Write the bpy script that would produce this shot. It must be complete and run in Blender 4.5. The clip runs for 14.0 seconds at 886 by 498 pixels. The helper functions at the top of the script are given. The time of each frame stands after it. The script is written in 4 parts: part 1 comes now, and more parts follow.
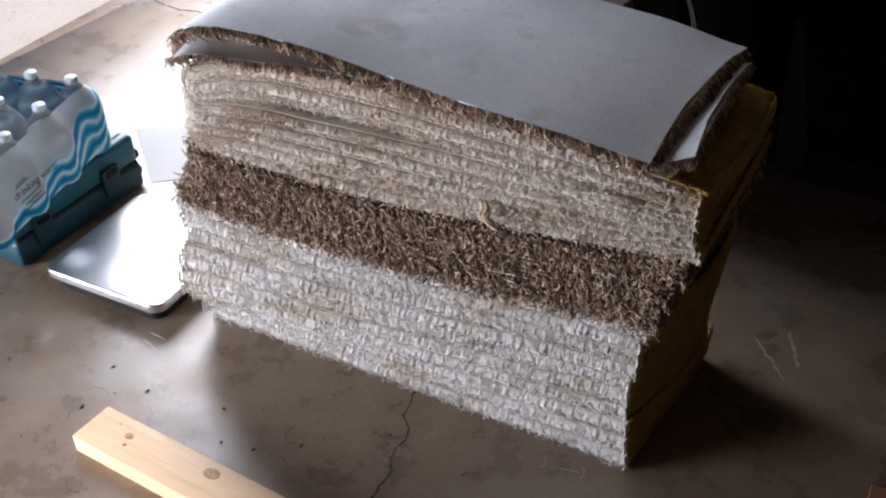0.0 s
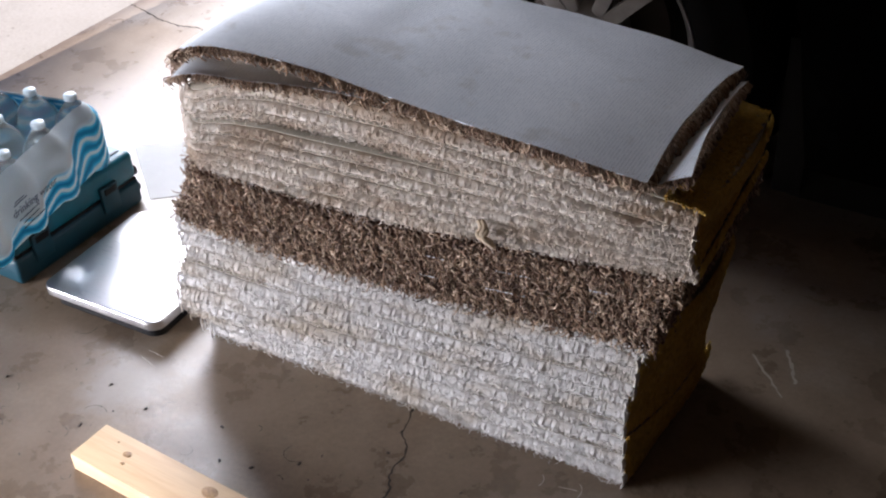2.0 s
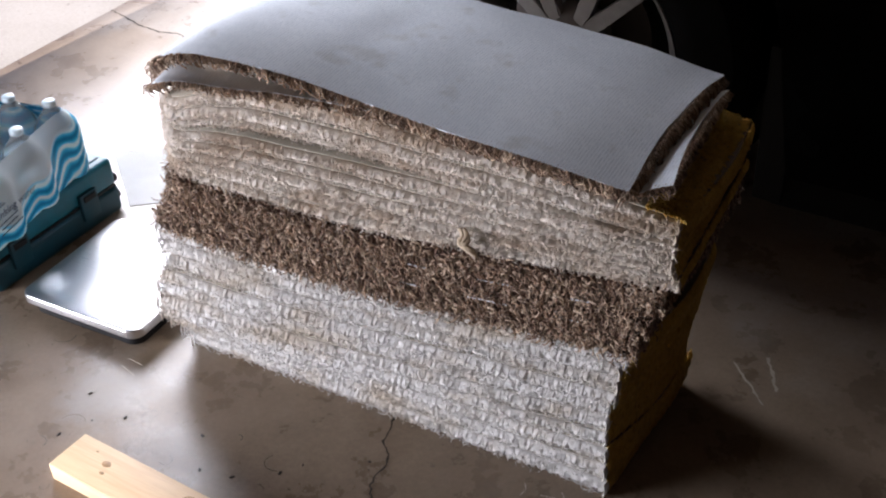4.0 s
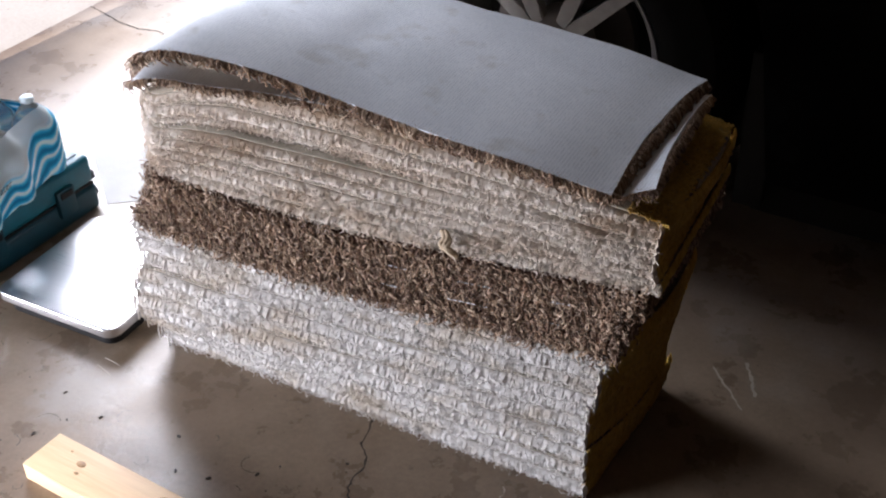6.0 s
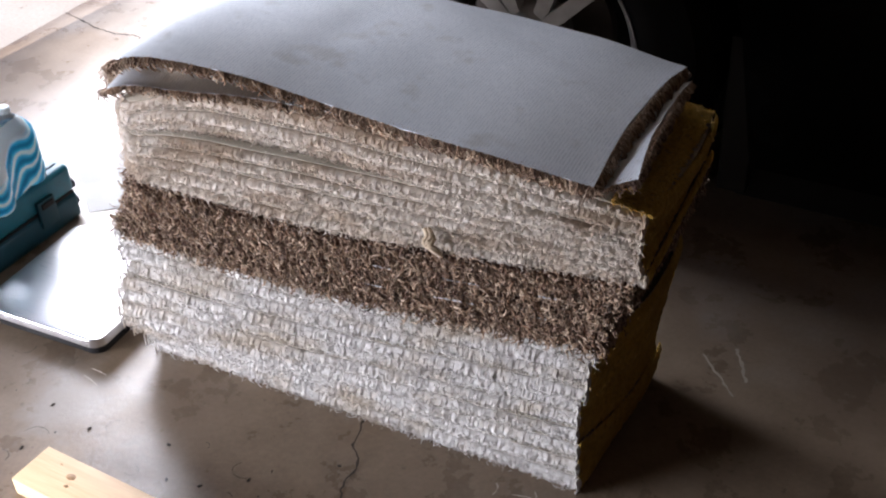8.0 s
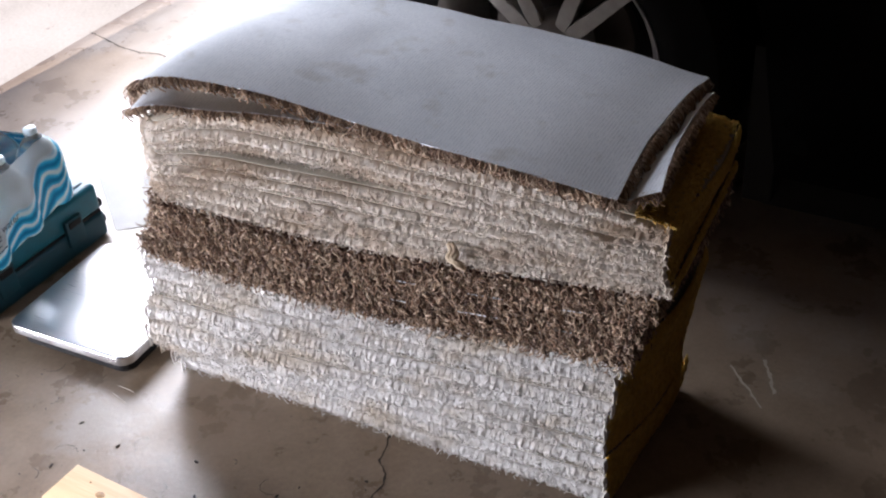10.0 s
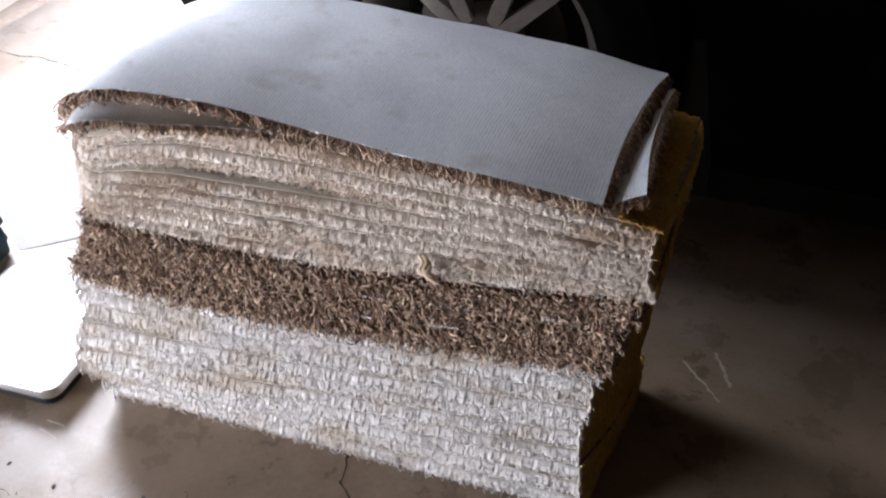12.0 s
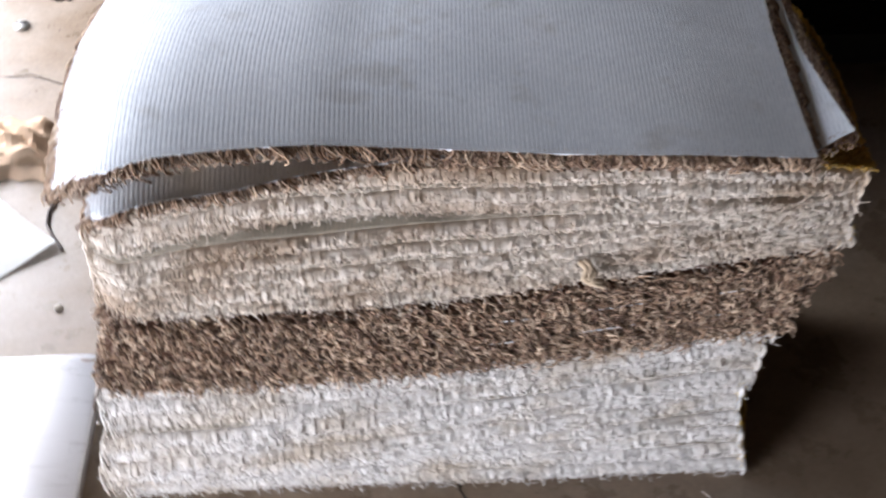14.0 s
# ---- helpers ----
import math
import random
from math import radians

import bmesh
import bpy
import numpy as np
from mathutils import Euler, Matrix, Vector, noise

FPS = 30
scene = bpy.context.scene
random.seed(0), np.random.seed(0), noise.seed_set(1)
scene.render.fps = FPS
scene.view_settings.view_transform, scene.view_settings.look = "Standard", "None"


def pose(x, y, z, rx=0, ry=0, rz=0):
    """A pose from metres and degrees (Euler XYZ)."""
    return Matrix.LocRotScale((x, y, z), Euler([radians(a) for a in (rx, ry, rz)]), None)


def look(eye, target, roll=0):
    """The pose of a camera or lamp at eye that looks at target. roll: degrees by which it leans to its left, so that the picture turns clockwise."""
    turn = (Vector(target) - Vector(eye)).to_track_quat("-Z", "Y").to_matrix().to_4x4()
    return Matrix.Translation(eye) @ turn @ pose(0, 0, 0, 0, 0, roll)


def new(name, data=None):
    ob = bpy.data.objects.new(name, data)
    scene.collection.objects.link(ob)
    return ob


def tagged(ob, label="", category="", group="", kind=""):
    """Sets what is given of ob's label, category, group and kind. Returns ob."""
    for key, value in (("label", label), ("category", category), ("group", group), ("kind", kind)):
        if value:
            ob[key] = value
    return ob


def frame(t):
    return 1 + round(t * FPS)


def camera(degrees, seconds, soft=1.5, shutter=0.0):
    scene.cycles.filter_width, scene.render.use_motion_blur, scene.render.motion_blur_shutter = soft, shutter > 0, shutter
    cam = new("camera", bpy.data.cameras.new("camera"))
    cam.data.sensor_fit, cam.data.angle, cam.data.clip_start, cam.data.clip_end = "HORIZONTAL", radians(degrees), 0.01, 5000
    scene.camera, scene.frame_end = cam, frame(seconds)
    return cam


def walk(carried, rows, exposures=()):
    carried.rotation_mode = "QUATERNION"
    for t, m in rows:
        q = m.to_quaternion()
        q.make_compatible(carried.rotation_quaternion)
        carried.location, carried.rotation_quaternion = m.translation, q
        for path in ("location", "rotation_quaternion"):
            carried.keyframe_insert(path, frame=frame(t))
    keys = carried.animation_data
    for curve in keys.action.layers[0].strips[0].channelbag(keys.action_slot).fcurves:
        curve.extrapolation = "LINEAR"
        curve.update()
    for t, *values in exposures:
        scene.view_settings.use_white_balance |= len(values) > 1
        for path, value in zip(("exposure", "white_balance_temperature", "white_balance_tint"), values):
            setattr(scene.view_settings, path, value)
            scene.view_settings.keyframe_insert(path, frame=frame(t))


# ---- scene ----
cam = camera(41.3, 14.0, soft=2.1, shutter=0.4)
PATH = [
    (0, (0.531, -1.316, 1.526), (-0.362, 0.024, 0.34), -3.4),
    (0.5, (0.53, -1.316, 1.527), (-0.37, 0.015, 0.337), -3.1),
    (1, (0.532, -1.314, 1.537), (-0.372, 0.017, 0.349), -3.5),
    (1.5, (0.536, -1.314, 1.534), (-0.368, 0.027, 0.358), -3.3),
    (2, (0.531, -1.311, 1.538), (-0.366, 0.04, 0.367), -3.4),
    (2.5, (0.53, -1.305, 1.535), (-0.358, 0.057, 0.37), -3.2),
    (3, (0.53, -1.304, 1.534), (-0.355, 0.062, 0.372), -3.3),
    (5.3, (0.522, -1.308, 1.547), (-0.331, 0.078, 0.385), -1.8),
    (5.5, (0.525, -1.305, 1.533), (-0.327, 0.088, 0.378), -1.9),
    (6, (0.518, -1.303, 1.533), (-0.322, 0.091, 0.37), -1.3),
    (6.5, (0.523, -1.298, 1.531), (-0.313, 0.099, 0.37), -1.8),
    (7, (0.526, -1.274, 1.528), (-0.292, 0.13, 0.362), -3.1),
    (7.5, (0.515, -1.272, 1.532), (-0.293, 0.128, 0.354), -2.2),
    (8, (0.518, -1.283, 1.533), (-0.303, 0.111, 0.358), -3.1),
    (10.5, (0.521, -1.278, 1.537), (-0.345, 0.107, 0.382), -4.8),
    (11, (0.461, -1.323, 1.532), (-0.385, 0.076, 0.381), -4.6),
    (11.5, (0.391, -1.358, 1.552), (-0.336, 0.101, 0.393), -2.0),
    (12, (0.312, -1.282, 1.53), (-0.316, 0.2, 0.343), -2.0),
    (12.3, (0.217, -1.198, 1.539), (-0.368, 0.293, 0.334), -2.9),
    (12.5, (0.169, -1.128, 1.54), (-0.427, 0.323, 0.3), -4.5),
    (12.8, (0.067, -1.123, 1.533), (-0.373, 0.354, 0.267), -1.7),
    (13, (0.006, -1.107, 1.539), (-0.286, 0.387, 0.242), -0.4),
    (13.2, (-0.061, -1.156, 1.521), (-0.259, 0.373, 0.211), 0.1),
    (13.5, (-0.281, -1.101, 1.558), (-0.363, 0.335, 0.168), 3.3),
    (13.7, (-0.338, -1.052, 1.549), (-0.399, 0.351, 0.114), 3.6),
    (14, (-0.405, -0.964, 1.518), (-0.45, 0.417, 0.073), -2.5),
]
EXPOSURES = [(0.0, -0.05, 6400, 20), (3.0, 0.0, 6400, 20), (6.5, 0.14, 6400, 20), (8.2, 0.16, 6400, 20), (10.5, 0.12, 6400, 20), (11.5, 0.08, 6400, 20), (12.5, 0.34, 6400, 19), (13.5, 0.30, 6400, 18), (14.0, 0.16, 6400, 18)]
walk(cam, [(t, look(eye, target, roll)) for t, eye, target, roll in PATH], EXPOSURES)

# ---------------------------------------------------------------- light
world = bpy.data.worlds.new("sky")
scene.world = world
world.use_nodes = True
wn = world.node_tree
sky = wn.nodes.new("ShaderNodeTexSky")
sky.sky_type, sky.sun_disc = "NISHITA", False
sky.sun_elevation, sky.sun_rotation = radians(58), radians(180)
wn.nodes["Background"].inputs["Strength"].default_value = 0.15
wn.links.new(sky.outputs["Color"], wn.nodes["Background"].inputs["Color"])

sun = new("sun", bpy.data.lights.new("sun", "SUN"))
sun.data.energy, sun.data.angle, sun.data.color = 5.0, radians(0.53), (1.0, 0.95, 0.88)
sun.matrix_world = look((-0.4, -5, 8), (0, 0, 0))

# daylight that comes in through the open garage door
DOOR_X = -2.25
day = new("door_daylight", bpy.data.lights.new("door_daylight", "AREA"))
day.data.shape, day.data.size, day.data.size_y = "RECTANGLE", 1.92, 2.22
day.data.energy, day.data.color = 200.0, (0.92, 0.97, 1.0)
day.matrix_world = look((DOOR_X - 0.02, 1.74, 1.40), (1.0, 1.74, 1.40))
# added low fill lamp, out of view, that brightens the stack's front
front_fill = new("front_fill_lamp", bpy.data.lights.new("front_fill_lamp", "AREA"))
front_fill.data.shape, front_fill.data.size, front_fill.data.size_y = "RECTANGLE", 1.6, 0.6
front_fill.data.energy, front_fill.data.color = 178.0, (0.93, 0.97, 1.0)
front_fill.matrix_world = look((DOOR_X - 0.02, -1.8, 0.32), (1.0, -1.8, 0.32))


# ---------------------------------------------------------------- materials
def material(name, base, rough=0.6, metal=0.0):
    m = bpy.data.materials.new(name)
    m.use_nodes = True
    b = m.node_tree.nodes["Principled BSDF"]
    b.inputs["Base Color"].default_value = (*base, 1)
    b.inputs["Roughness"].default_value = rough
    b.inputs["Metallic"].default_value = metal
    return m, m.node_tree, b


def node(tree, kind, **values):
    n = tree.nodes.new(kind)
    for key, value in values.items():
        n.inputs[key.replace("_", " ")].default_value = value
    return n


def coords(tree, scale=(1, 1, 1), rot=(0, 0, 0)):
    g = tree.nodes.new("ShaderNodeNewGeometry")
    mp = tree.nodes.new("ShaderNodeMapping")
    mp.inputs["Scale"].default_value, mp.inputs["Rotation"].default_value = scale, rot
    tree.links.new(g.outputs["Position"], mp.inputs["Vector"])
    return mp.outputs["Vector"]


def noise_tex(tree, vec, scale, detail=4.0, rough=0.55):
    n = node(tree, "ShaderNodeTexNoise", Scale=scale, Detail=detail, Roughness=rough)
    tree.links.new(vec, n.inputs["Vector"])
    return n.outputs["Fac"]


def ramp(tree, fac, stops):
    r = tree.nodes.new("ShaderNodeValToRGB")
    while len(r.color_ramp.elements) < len(stops):
        r.color_ramp.elements.new(0.5)
    for e, (p, c) in zip(r.color_ramp.elements, stops):
        e.position, e.color = p, (*c, 1)
    tree.links.new(fac, r.inputs["Fac"])
    return r.outputs["Color"]


def mixed(tree, fac, a, b, kind="MIX"):
    x = tree.nodes.new("ShaderNodeMix")
    x.data_type, x.blend_type = "RGBA", kind
    for value, slot in ((fac, 0), (a, 6), (b, 7)):
        if hasattr(value, "is_output"):
            tree.links.new(value, x.inputs[slot])
        elif slot:
            x.inputs[slot].default_value = (*value, 1)
        else:
            x.inputs[slot].default_value = value
    return x.outputs[2]


def bump(tree, bsdf, height, strength=0.3, distance=0.002):
    b = node(tree, "ShaderNodeBump", Strength=strength, Distance=distance)
    tree.links.new(height, b.inputs["Height"])
    tree.links.new(b.outputs["Normal"], bsdf.inputs["Normal"])


def concrete(name, dark, light, pale, rough):
    m, t, b = material(name, light, rough)
    v = coords(t)
    big = noise_tex(t, v, 1.3, 5)
    mid = noise_tex(t, v, 7.0, 6, 0.65)
    fine = noise_tex(t, v, 90.0, 4, 0.7)
    c = ramp(t, mid, [(0.22, dark), (0.60, light)])
    blot = ramp(t, big, [(0.50, (0, 0, 0)), (0.66, (1, 1, 1))])
    c = mixed(t, blot, c, pale)
    c = mixed(t, 0.35, c, ramp(t, fine, [(0.3, (0.35, 0.35, 0.35)), (0.7, (0.7, 0.7, 0.7))]), "OVERLAY")
    speck = ramp(t, noise_tex(t, v, 38.0, 2), [(0.70, (1, 1, 1)), (0.76, (0.45, 0.4, 0.36))])
    c = mixed(t, 0.6, c, speck, "MULTIPLY")
    t.links.new(c, b.inputs["Base Color"])
    r = ramp(t, mid, [(0.3, (rough - 0.1,) * 3), (0.7, (rough + 0.12,) * 3)])
    t.links.new(r, b.inputs["Roughness"])
    h = mixed(t, 0.4, mid, fine)
    bump(t, b, h, 0.35, 0.003)
    return m


def worn_patch(m, centre, radius, pale):
    """A pale patch of worn sealer with a ragged outline."""
    t = m.node_tree
    b = t.nodes["Principled BSDF"]
    old = b.inputs["Base Color"].links[0].from_socket
    g = t.nodes.new("ShaderNodeNewGeometry")
    d = t.nodes.new("ShaderNodeVectorMath")
    d.operation = "DISTANCE"
    t.links.new(g.outputs["Position"], d.inputs[0])
    d.inputs[1].default_value = centre
    add = t.nodes.new("ShaderNodeMath")
    add.operation = "MULTIPLY_ADD"
    t.links.new(noise_tex(t, coords(t), 9.0, 6, 0.65), add.inputs[0])
    add.inputs[1].default_value = 0.9 * radius * 2
    t.links.new(d.outputs["Value"], add.inputs[2])
    f = ramp(t, add.outputs["Value"], [(radius * 1.15, (0.6,) * 3), (radius * 1.75, (0, 0, 0))])
    t.links.new(mixed(t, f, old, pale), b.inputs["Base Color"])


FLOOR = concrete("garage_concrete", (0.150, 0.107, 0.072), (0.262, 0.198, 0.143), (0.35, 0.31, 0.27), 0.30)
DRIVE = concrete("driveway_concrete", (0.46, 0.43, 0.38), (0.55, 0.52, 0.47), (0.60, 0.57, 0.52), 0.75)

worn_patch(FLOOR, (-0.97, -0.20, 0), 0.15, (0.37, 0.34, 0.31))


def pile(name, tones, stain, sheen=0.25, through_light=0.25):
    """Carpet yarn: the tone of each yarn varies, and stains drift over many yarns."""
    m, t, b = material(name, tones[0], 0.9)
    g = t.nodes.new("ShaderNodeNewGeometry")
    n = len(tones) - 1
    c = ramp(t, g.outputs["Random Per Island"], [(i / n, tone) for i, tone in enumerate(tones)])
    v = coords(t, (1.0, 1.0, 2.6))
    if stain:
        cells = node(t, "ShaderNodeTexVoronoi", Scale=150.0)
        t.links.new(coords(t, (1.0, 0.5, 0.7)), cells.inputs["Vector"])
        pick = t.nodes.new("ShaderNodeSeparateColor")
        t.links.new(cells.outputs["Color"], pick.inputs["Color"])
        c = mixed(t, 0.6, c, ramp(t, pick.outputs["Red"], [(i / n, tone) for i, tone in enumerate(tones)]))
        f = ramp(t, noise_tex(t, v, 6.0, 4, 0.6), [(0.47, (0, 0, 0)), (0.66, (0.85, 0.85, 0.85))])
        c = mixed(t, f, c, stain)
    fine = noise_tex(t, coords(t), 900.0, 2)
    c = mixed(t, 0.4, c, ramp(t, fine, [(0.3, (0.82, 0.82, 0.82)), (0.7, (1, 1, 1))]), "MULTIPLY")
    tuft = ramp(t, noise_tex(t, coords(t, (1.0, 1.0, 0.8)), 120.0, 2), [(0.34, (0.64, 0.615, 0.585)), (0.58, (1, 1, 1))])
    c = mixed(t, 0.5, c, tuft, "MULTIPLY")
    t.links.new(c, b.inputs["Base Color"])
    glow = t.nodes.new("ShaderNodeBsdfTranslucent")
    t.links.new(c, glow.inputs["Color"])
    both = t.nodes.new("ShaderNodeMixShader")
    both.inputs["Fac"].default_value = through_light
    t.links.new(b.outputs["BSDF"], both.inputs[1])
    t.links.new(glow.outputs["BSDF"], both.inputs[2])
    t.links.new(both.outputs["Shader"], t.nodes["Material Output"].inputs["Surface"])
    b.inputs["Sheen Weight"].default_value = sheen
    b.inputs["Specular IOR Level"].default_value = 0.2
    bump(t, b, fine, 0.5, 0.0008)
    return m


PILE_WHITE = pile("white_pile", [(0.78, 0.76, 0.74), (0.88, 0.87, 0.86), (0.82, 0.80, 0.78), (0.92, 0.91, 0.91)], (0.66, 0.58, 0.48))
PILE_CREAM = pile("cream_pile", [(0.78, 0.69, 0.59), (0.89, 0.83, 0.765), (0.84, 0.76, 0.67), (0.93, 0.89, 0.84)], (0.62, 0.49, 0.37))
PILE_TAN = pile("tan_yarn", [(0.62, 0.50, 0.36), (0.72, 0.60, 0.45)], None)
PILE_GOLD = pile("yellowed_pile", [(0.80, 0.57, 0.15), (0.92, 0.70, 0.22), (0.86, 0.63, 0.18)], (0.72, 0.49, 0.12), 0.25, 0.5)
PILE_BROWN = pile("brown_pile", [(0.085, 0.044, 0.030), (0.66, 0.48, 0.34), (0.18, 0.10, 0.068), (0.86, 0.69, 0.52), (0.11, 0.060, 0.042), (0.46, 0.30, 0.20)], None)


def backing(name, base, dark):
    m, t, b = material(name, base, 0.85)
    v = coords(t)
    weave = node(t, "ShaderNodeTexChecker", Scale=520.0)
    t.links.new(v, weave.inputs["Vector"])
    big = ramp(t, noise_tex(t, v, 5.0, 5, 0.6), [(0.32, dark), (0.62, base)])
    c = mixed(t, 0.22, big, ramp(t, noise_tex(t, coords(t, (1, 0.25, 1)), 420.0, 3), [(0.3, (0.3, 0.32, 0.35)), (0.7, (0.85, 0.85, 0.85))]), "OVERLAY")
    spot = ramp(t, noise_tex(t, v, 14.0, 3), [(0.60, (1, 1, 1)), (0.74, (0.84, 0.82, 0.79))])
    c = mixed(t, 1.0, c, spot, "MULTIPLY")
    # shade between the ribs, painted as darker lines broken into short stitches
    rib = node(t, "ShaderNodeTexWave", Scale=60.4, Distortion=0.4)
    rib.bands_direction = "X"
    t.links.new(v, rib.inputs["Vector"])
    stitch = ramp(t, noise_tex(t, coords(t, (1.0, 0.35, 1.0)), 300.0, 2), [(0.36, (0, 0, 0)), (0.56, (0.42, 0.42, 0.42))])
    groove_shade = mixed(t, stitch, (1, 1, 1), ramp(t, rib.outputs["Fac"], [(0.15, (0.62, 0.64, 0.68)), (0.55, (1, 1, 1))]))
    c = mixed(t, 1.0, c, groove_shade, "MULTIPLY")
    t.links.new(c, b.inputs["Base Color"])
    bump(t, b, weave.outputs["Fac"], 0.25, 0.0006)
    return m


BACK_BLUE = backing("blue_grey_backing", (0.75, 0.80, 0.86), (0.64, 0.69, 0.75))
BACK_TAN = backing("beige_backing", (0.33, 0.295, 0.24), (0.26, 0.23, 0.185))


def wood(name, tones):
    m, t, b = material(name, tones[0], 0.55)
    v = coords(t, (1.0, 14.0, 14.0))
    w = noise_tex(t, v, 4.5, 6, 0.6)
    c = ramp(t, w, [(0.3, tones[0]), (0.5, tones[1]), (0.7, tones[2])])
    fine = noise_tex(t, coords(t, (3.0, 120.0, 120.0)), 4.0, 3)
    c = mixed(t, 0.18, c, ramp(t, fine, [(0.3, (0.5, 0.4, 0.3)), (0.6, (1, 1, 1))]), "MULTIPLY")
    t.links.new(c, b.inputs["Base Color"])
    bump(t, b, fine, 0.2, 0.0008)
    return m


PINE = wood("pine", [(0.66, 0.44, 0.25), (0.75, 0.54, 0.33), (0.70, 0.49, 0.29)])
KNOT, kt, kb = material("pine_knot", (0.30, 0.15, 0.06), 0.5)
kn = ramp(kt, noise_tex(kt, coords(kt), 160.0, 3), [(0.3, (0.33, 0.17, 0.07)), (0.7, (0.56, 0.35, 0.17))])
kt.links.new(kn, kb.inputs["Base Color"])


def plain(name, base, rough, metal=0.0, wear=0.12, scale=40.0):
    """A plain surface with slight uneven tone and gloss."""
    m, t, b = material(name, base, rough, metal)
    f = noise_tex(t, coords(t), scale, 4)
    low, high = tuple(x * (1 - wear) for x in base), tuple(min(1.0, x * (1 + wear)) for x in base)
    t.links.new(ramp(t, f, [(0.3, low), (0.7, high)]), b.inputs["Base Color"])
    t.links.new(ramp(t, f, [(0.3, (max(rough - 0.06, 0.02),) * 3), (0.7, (rough + 0.08,) * 3)]), b.inputs["Roughness"])
    return m


BROWN_BED = plain("brown_pile_bed", (0.085, 0.041, 0.026), 0.95, 0.0, 0.3, 160.0)
TEAL = plain("teal_plastic", (0.003, 0.120, 0.172), 0.42)
TEAL_DARK = plain("dark_teal_plastic", (0.001, 0.050, 0.076), 0.5)
BLACK_RUBBER = plain("black_rubber", (0.006, 0.006, 0.006), 0.8)
BLACK_PLASTIC = plain("black_plastic", (0.008, 0.008, 0.009), 0.5)
CAR_PAINT = plain("black_car_paint", (0.002, 0.002, 0.0025), 0.22, 0.0, 0.1, 4.0)
for dull, level in ((CAR_PAINT, 0.06), (BLACK_RUBBER, 0.12), (BLACK_PLASTIC, 0.25)):
    dull.node_tree.nodes["Principled BSDF"].inputs["Specular IOR Level"].default_value = level
ALLOY = plain("alloy_wheel", (0.34, 0.33, 0.32), 0.42, 0.5)
BRAKE = plain("brake_iron", (0.06, 0.05, 0.045), 0.6, 0.6)
# walls and ceiling are unseen; their near-black colour holds down bounced light
WALL_DARK = plain("near_black_wall", (0.045, 0.025, 0.012), 0.9, 0.0, 0.12, 2.0)
CEIL = plain("near_black_ceiling", (0.05, 0.033, 0.018), 0.95, 0.0, 0.08, 3.0)
CARDBOARD = plain("brown_cardboard", (0.36, 0.17, 0.07), 0.85, 0.0, 0.12, 12.0)
KRAFT = plain("kraft_paper", (0.62, 0.44, 0.30), 0.8, 0.0, 0.12, 30.0)
PAPER = plain("white_paper", (0.86, 0.86, 0.85), 0.7, 0.0, 0.02, 30.0)
GLASS_DARK = plain("tinted_glass", (0.01, 0.012, 0.014), 0.05)
INK = plain("dark_print", (0.02, 0.035, 0.07), 0.5)
CABLE = plain("dark_cable", (0.05, 0.03, 0.022), 0.5)
BOLT_STEEL = plain("steel_bolt", (0.45, 0.45, 0.44), 0.4, 0.9)
CRACK = plain("crack_shadow_dirt", (0.035, 0.028, 0.022), 0.95)
SCRAPE = plain("pale_scrape", (0.50, 0.45, 0.38), 0.7)
GRIT = plain("dark_grit", (0.04, 0.032, 0.026), 0.9)

STEEL, st, sb = material("brushed_steel", (0.60, 0.60, 0.62), 0.28, 1.0)
brush = noise_tex(st, coords(st, (6.0, 260.0, 40.0), (0, 0, radians(-8))), 3.0, 3)
st.links.new(ramp(st, brush, [(0.3, (0.27,) * 3), (0.7, (0.32,) * 3)]), sb.inputs["Roughness"])
bump(st, sb, brush, 0.025, 0.0003)

FILM, ft, fb = material("printed_shrink_film", (0.1, 0.45, 0.7), 0.12)
WATER, wt, wb = material("water_bottle_plastic", (0.90, 0.96, 0.98), 0.08)
wb.inputs["Transmission Weight"].default_value = 0.8
wb.inputs["IOR"].default_value = 1.2
CAP = plain("white_bottle_cap", (0.66, 0.80, 0.88), 0.35)


# ---------------------------------------------------------------- mesh helpers
def mesh_from(name, verts, quads, mats, smooth=True):
    """A mesh from arrays: verts n x 3, quads m x 4."""
    verts, quads = np.asarray(verts, "f4"), np.asarray(quads, "i4")
    me = bpy.data.meshes.new(name)
    me.vertices.add(len(verts))
    me.vertices.foreach_set("co", verts.ravel())
    me.loops.add(quads.size)
    me.loops.foreach_set("vertex_index", quads.ravel())
    me.polygons.add(len(quads))
    me.polygons.foreach_set("loop_start", np.arange(0, quads.size, 4, dtype="i4"))
    me.polygons.foreach_set("use_smooth", np.full(len(quads), smooth))
    me.update(calc_edges=True)
    me.validate()
    me.materials.append(mats)
    return me


def thing(name, label, category, group="", at=(0, 0, 0)):
    ob = new(name)
    ob.empty_display_size = 0.05
    ob.location = at
    return tagged(ob, label, category, group)


def link(name, me, parent=None, label=""):
    ob = new(name, me)
    if parent is not None:
        ob.parent = parent
    if label:
        tagged(ob, label)
    return ob


def part(name, bm, mat, parent=None, label="", smooth=None):
    me = bpy.data.meshes.new(name)
    bmesh.ops.recalc_face_normals(bm, faces=bm.faces)
    bm.to_mesh(me)
    bm.free()
    me.materials.append(mat)
    if smooth is not None:
        me.polygons.foreach_set("use_smooth", np.full(len(me.polygons), True))
        me.set_sharp_from_angle(angle=radians(smooth))
    return link(name, me, parent, label)


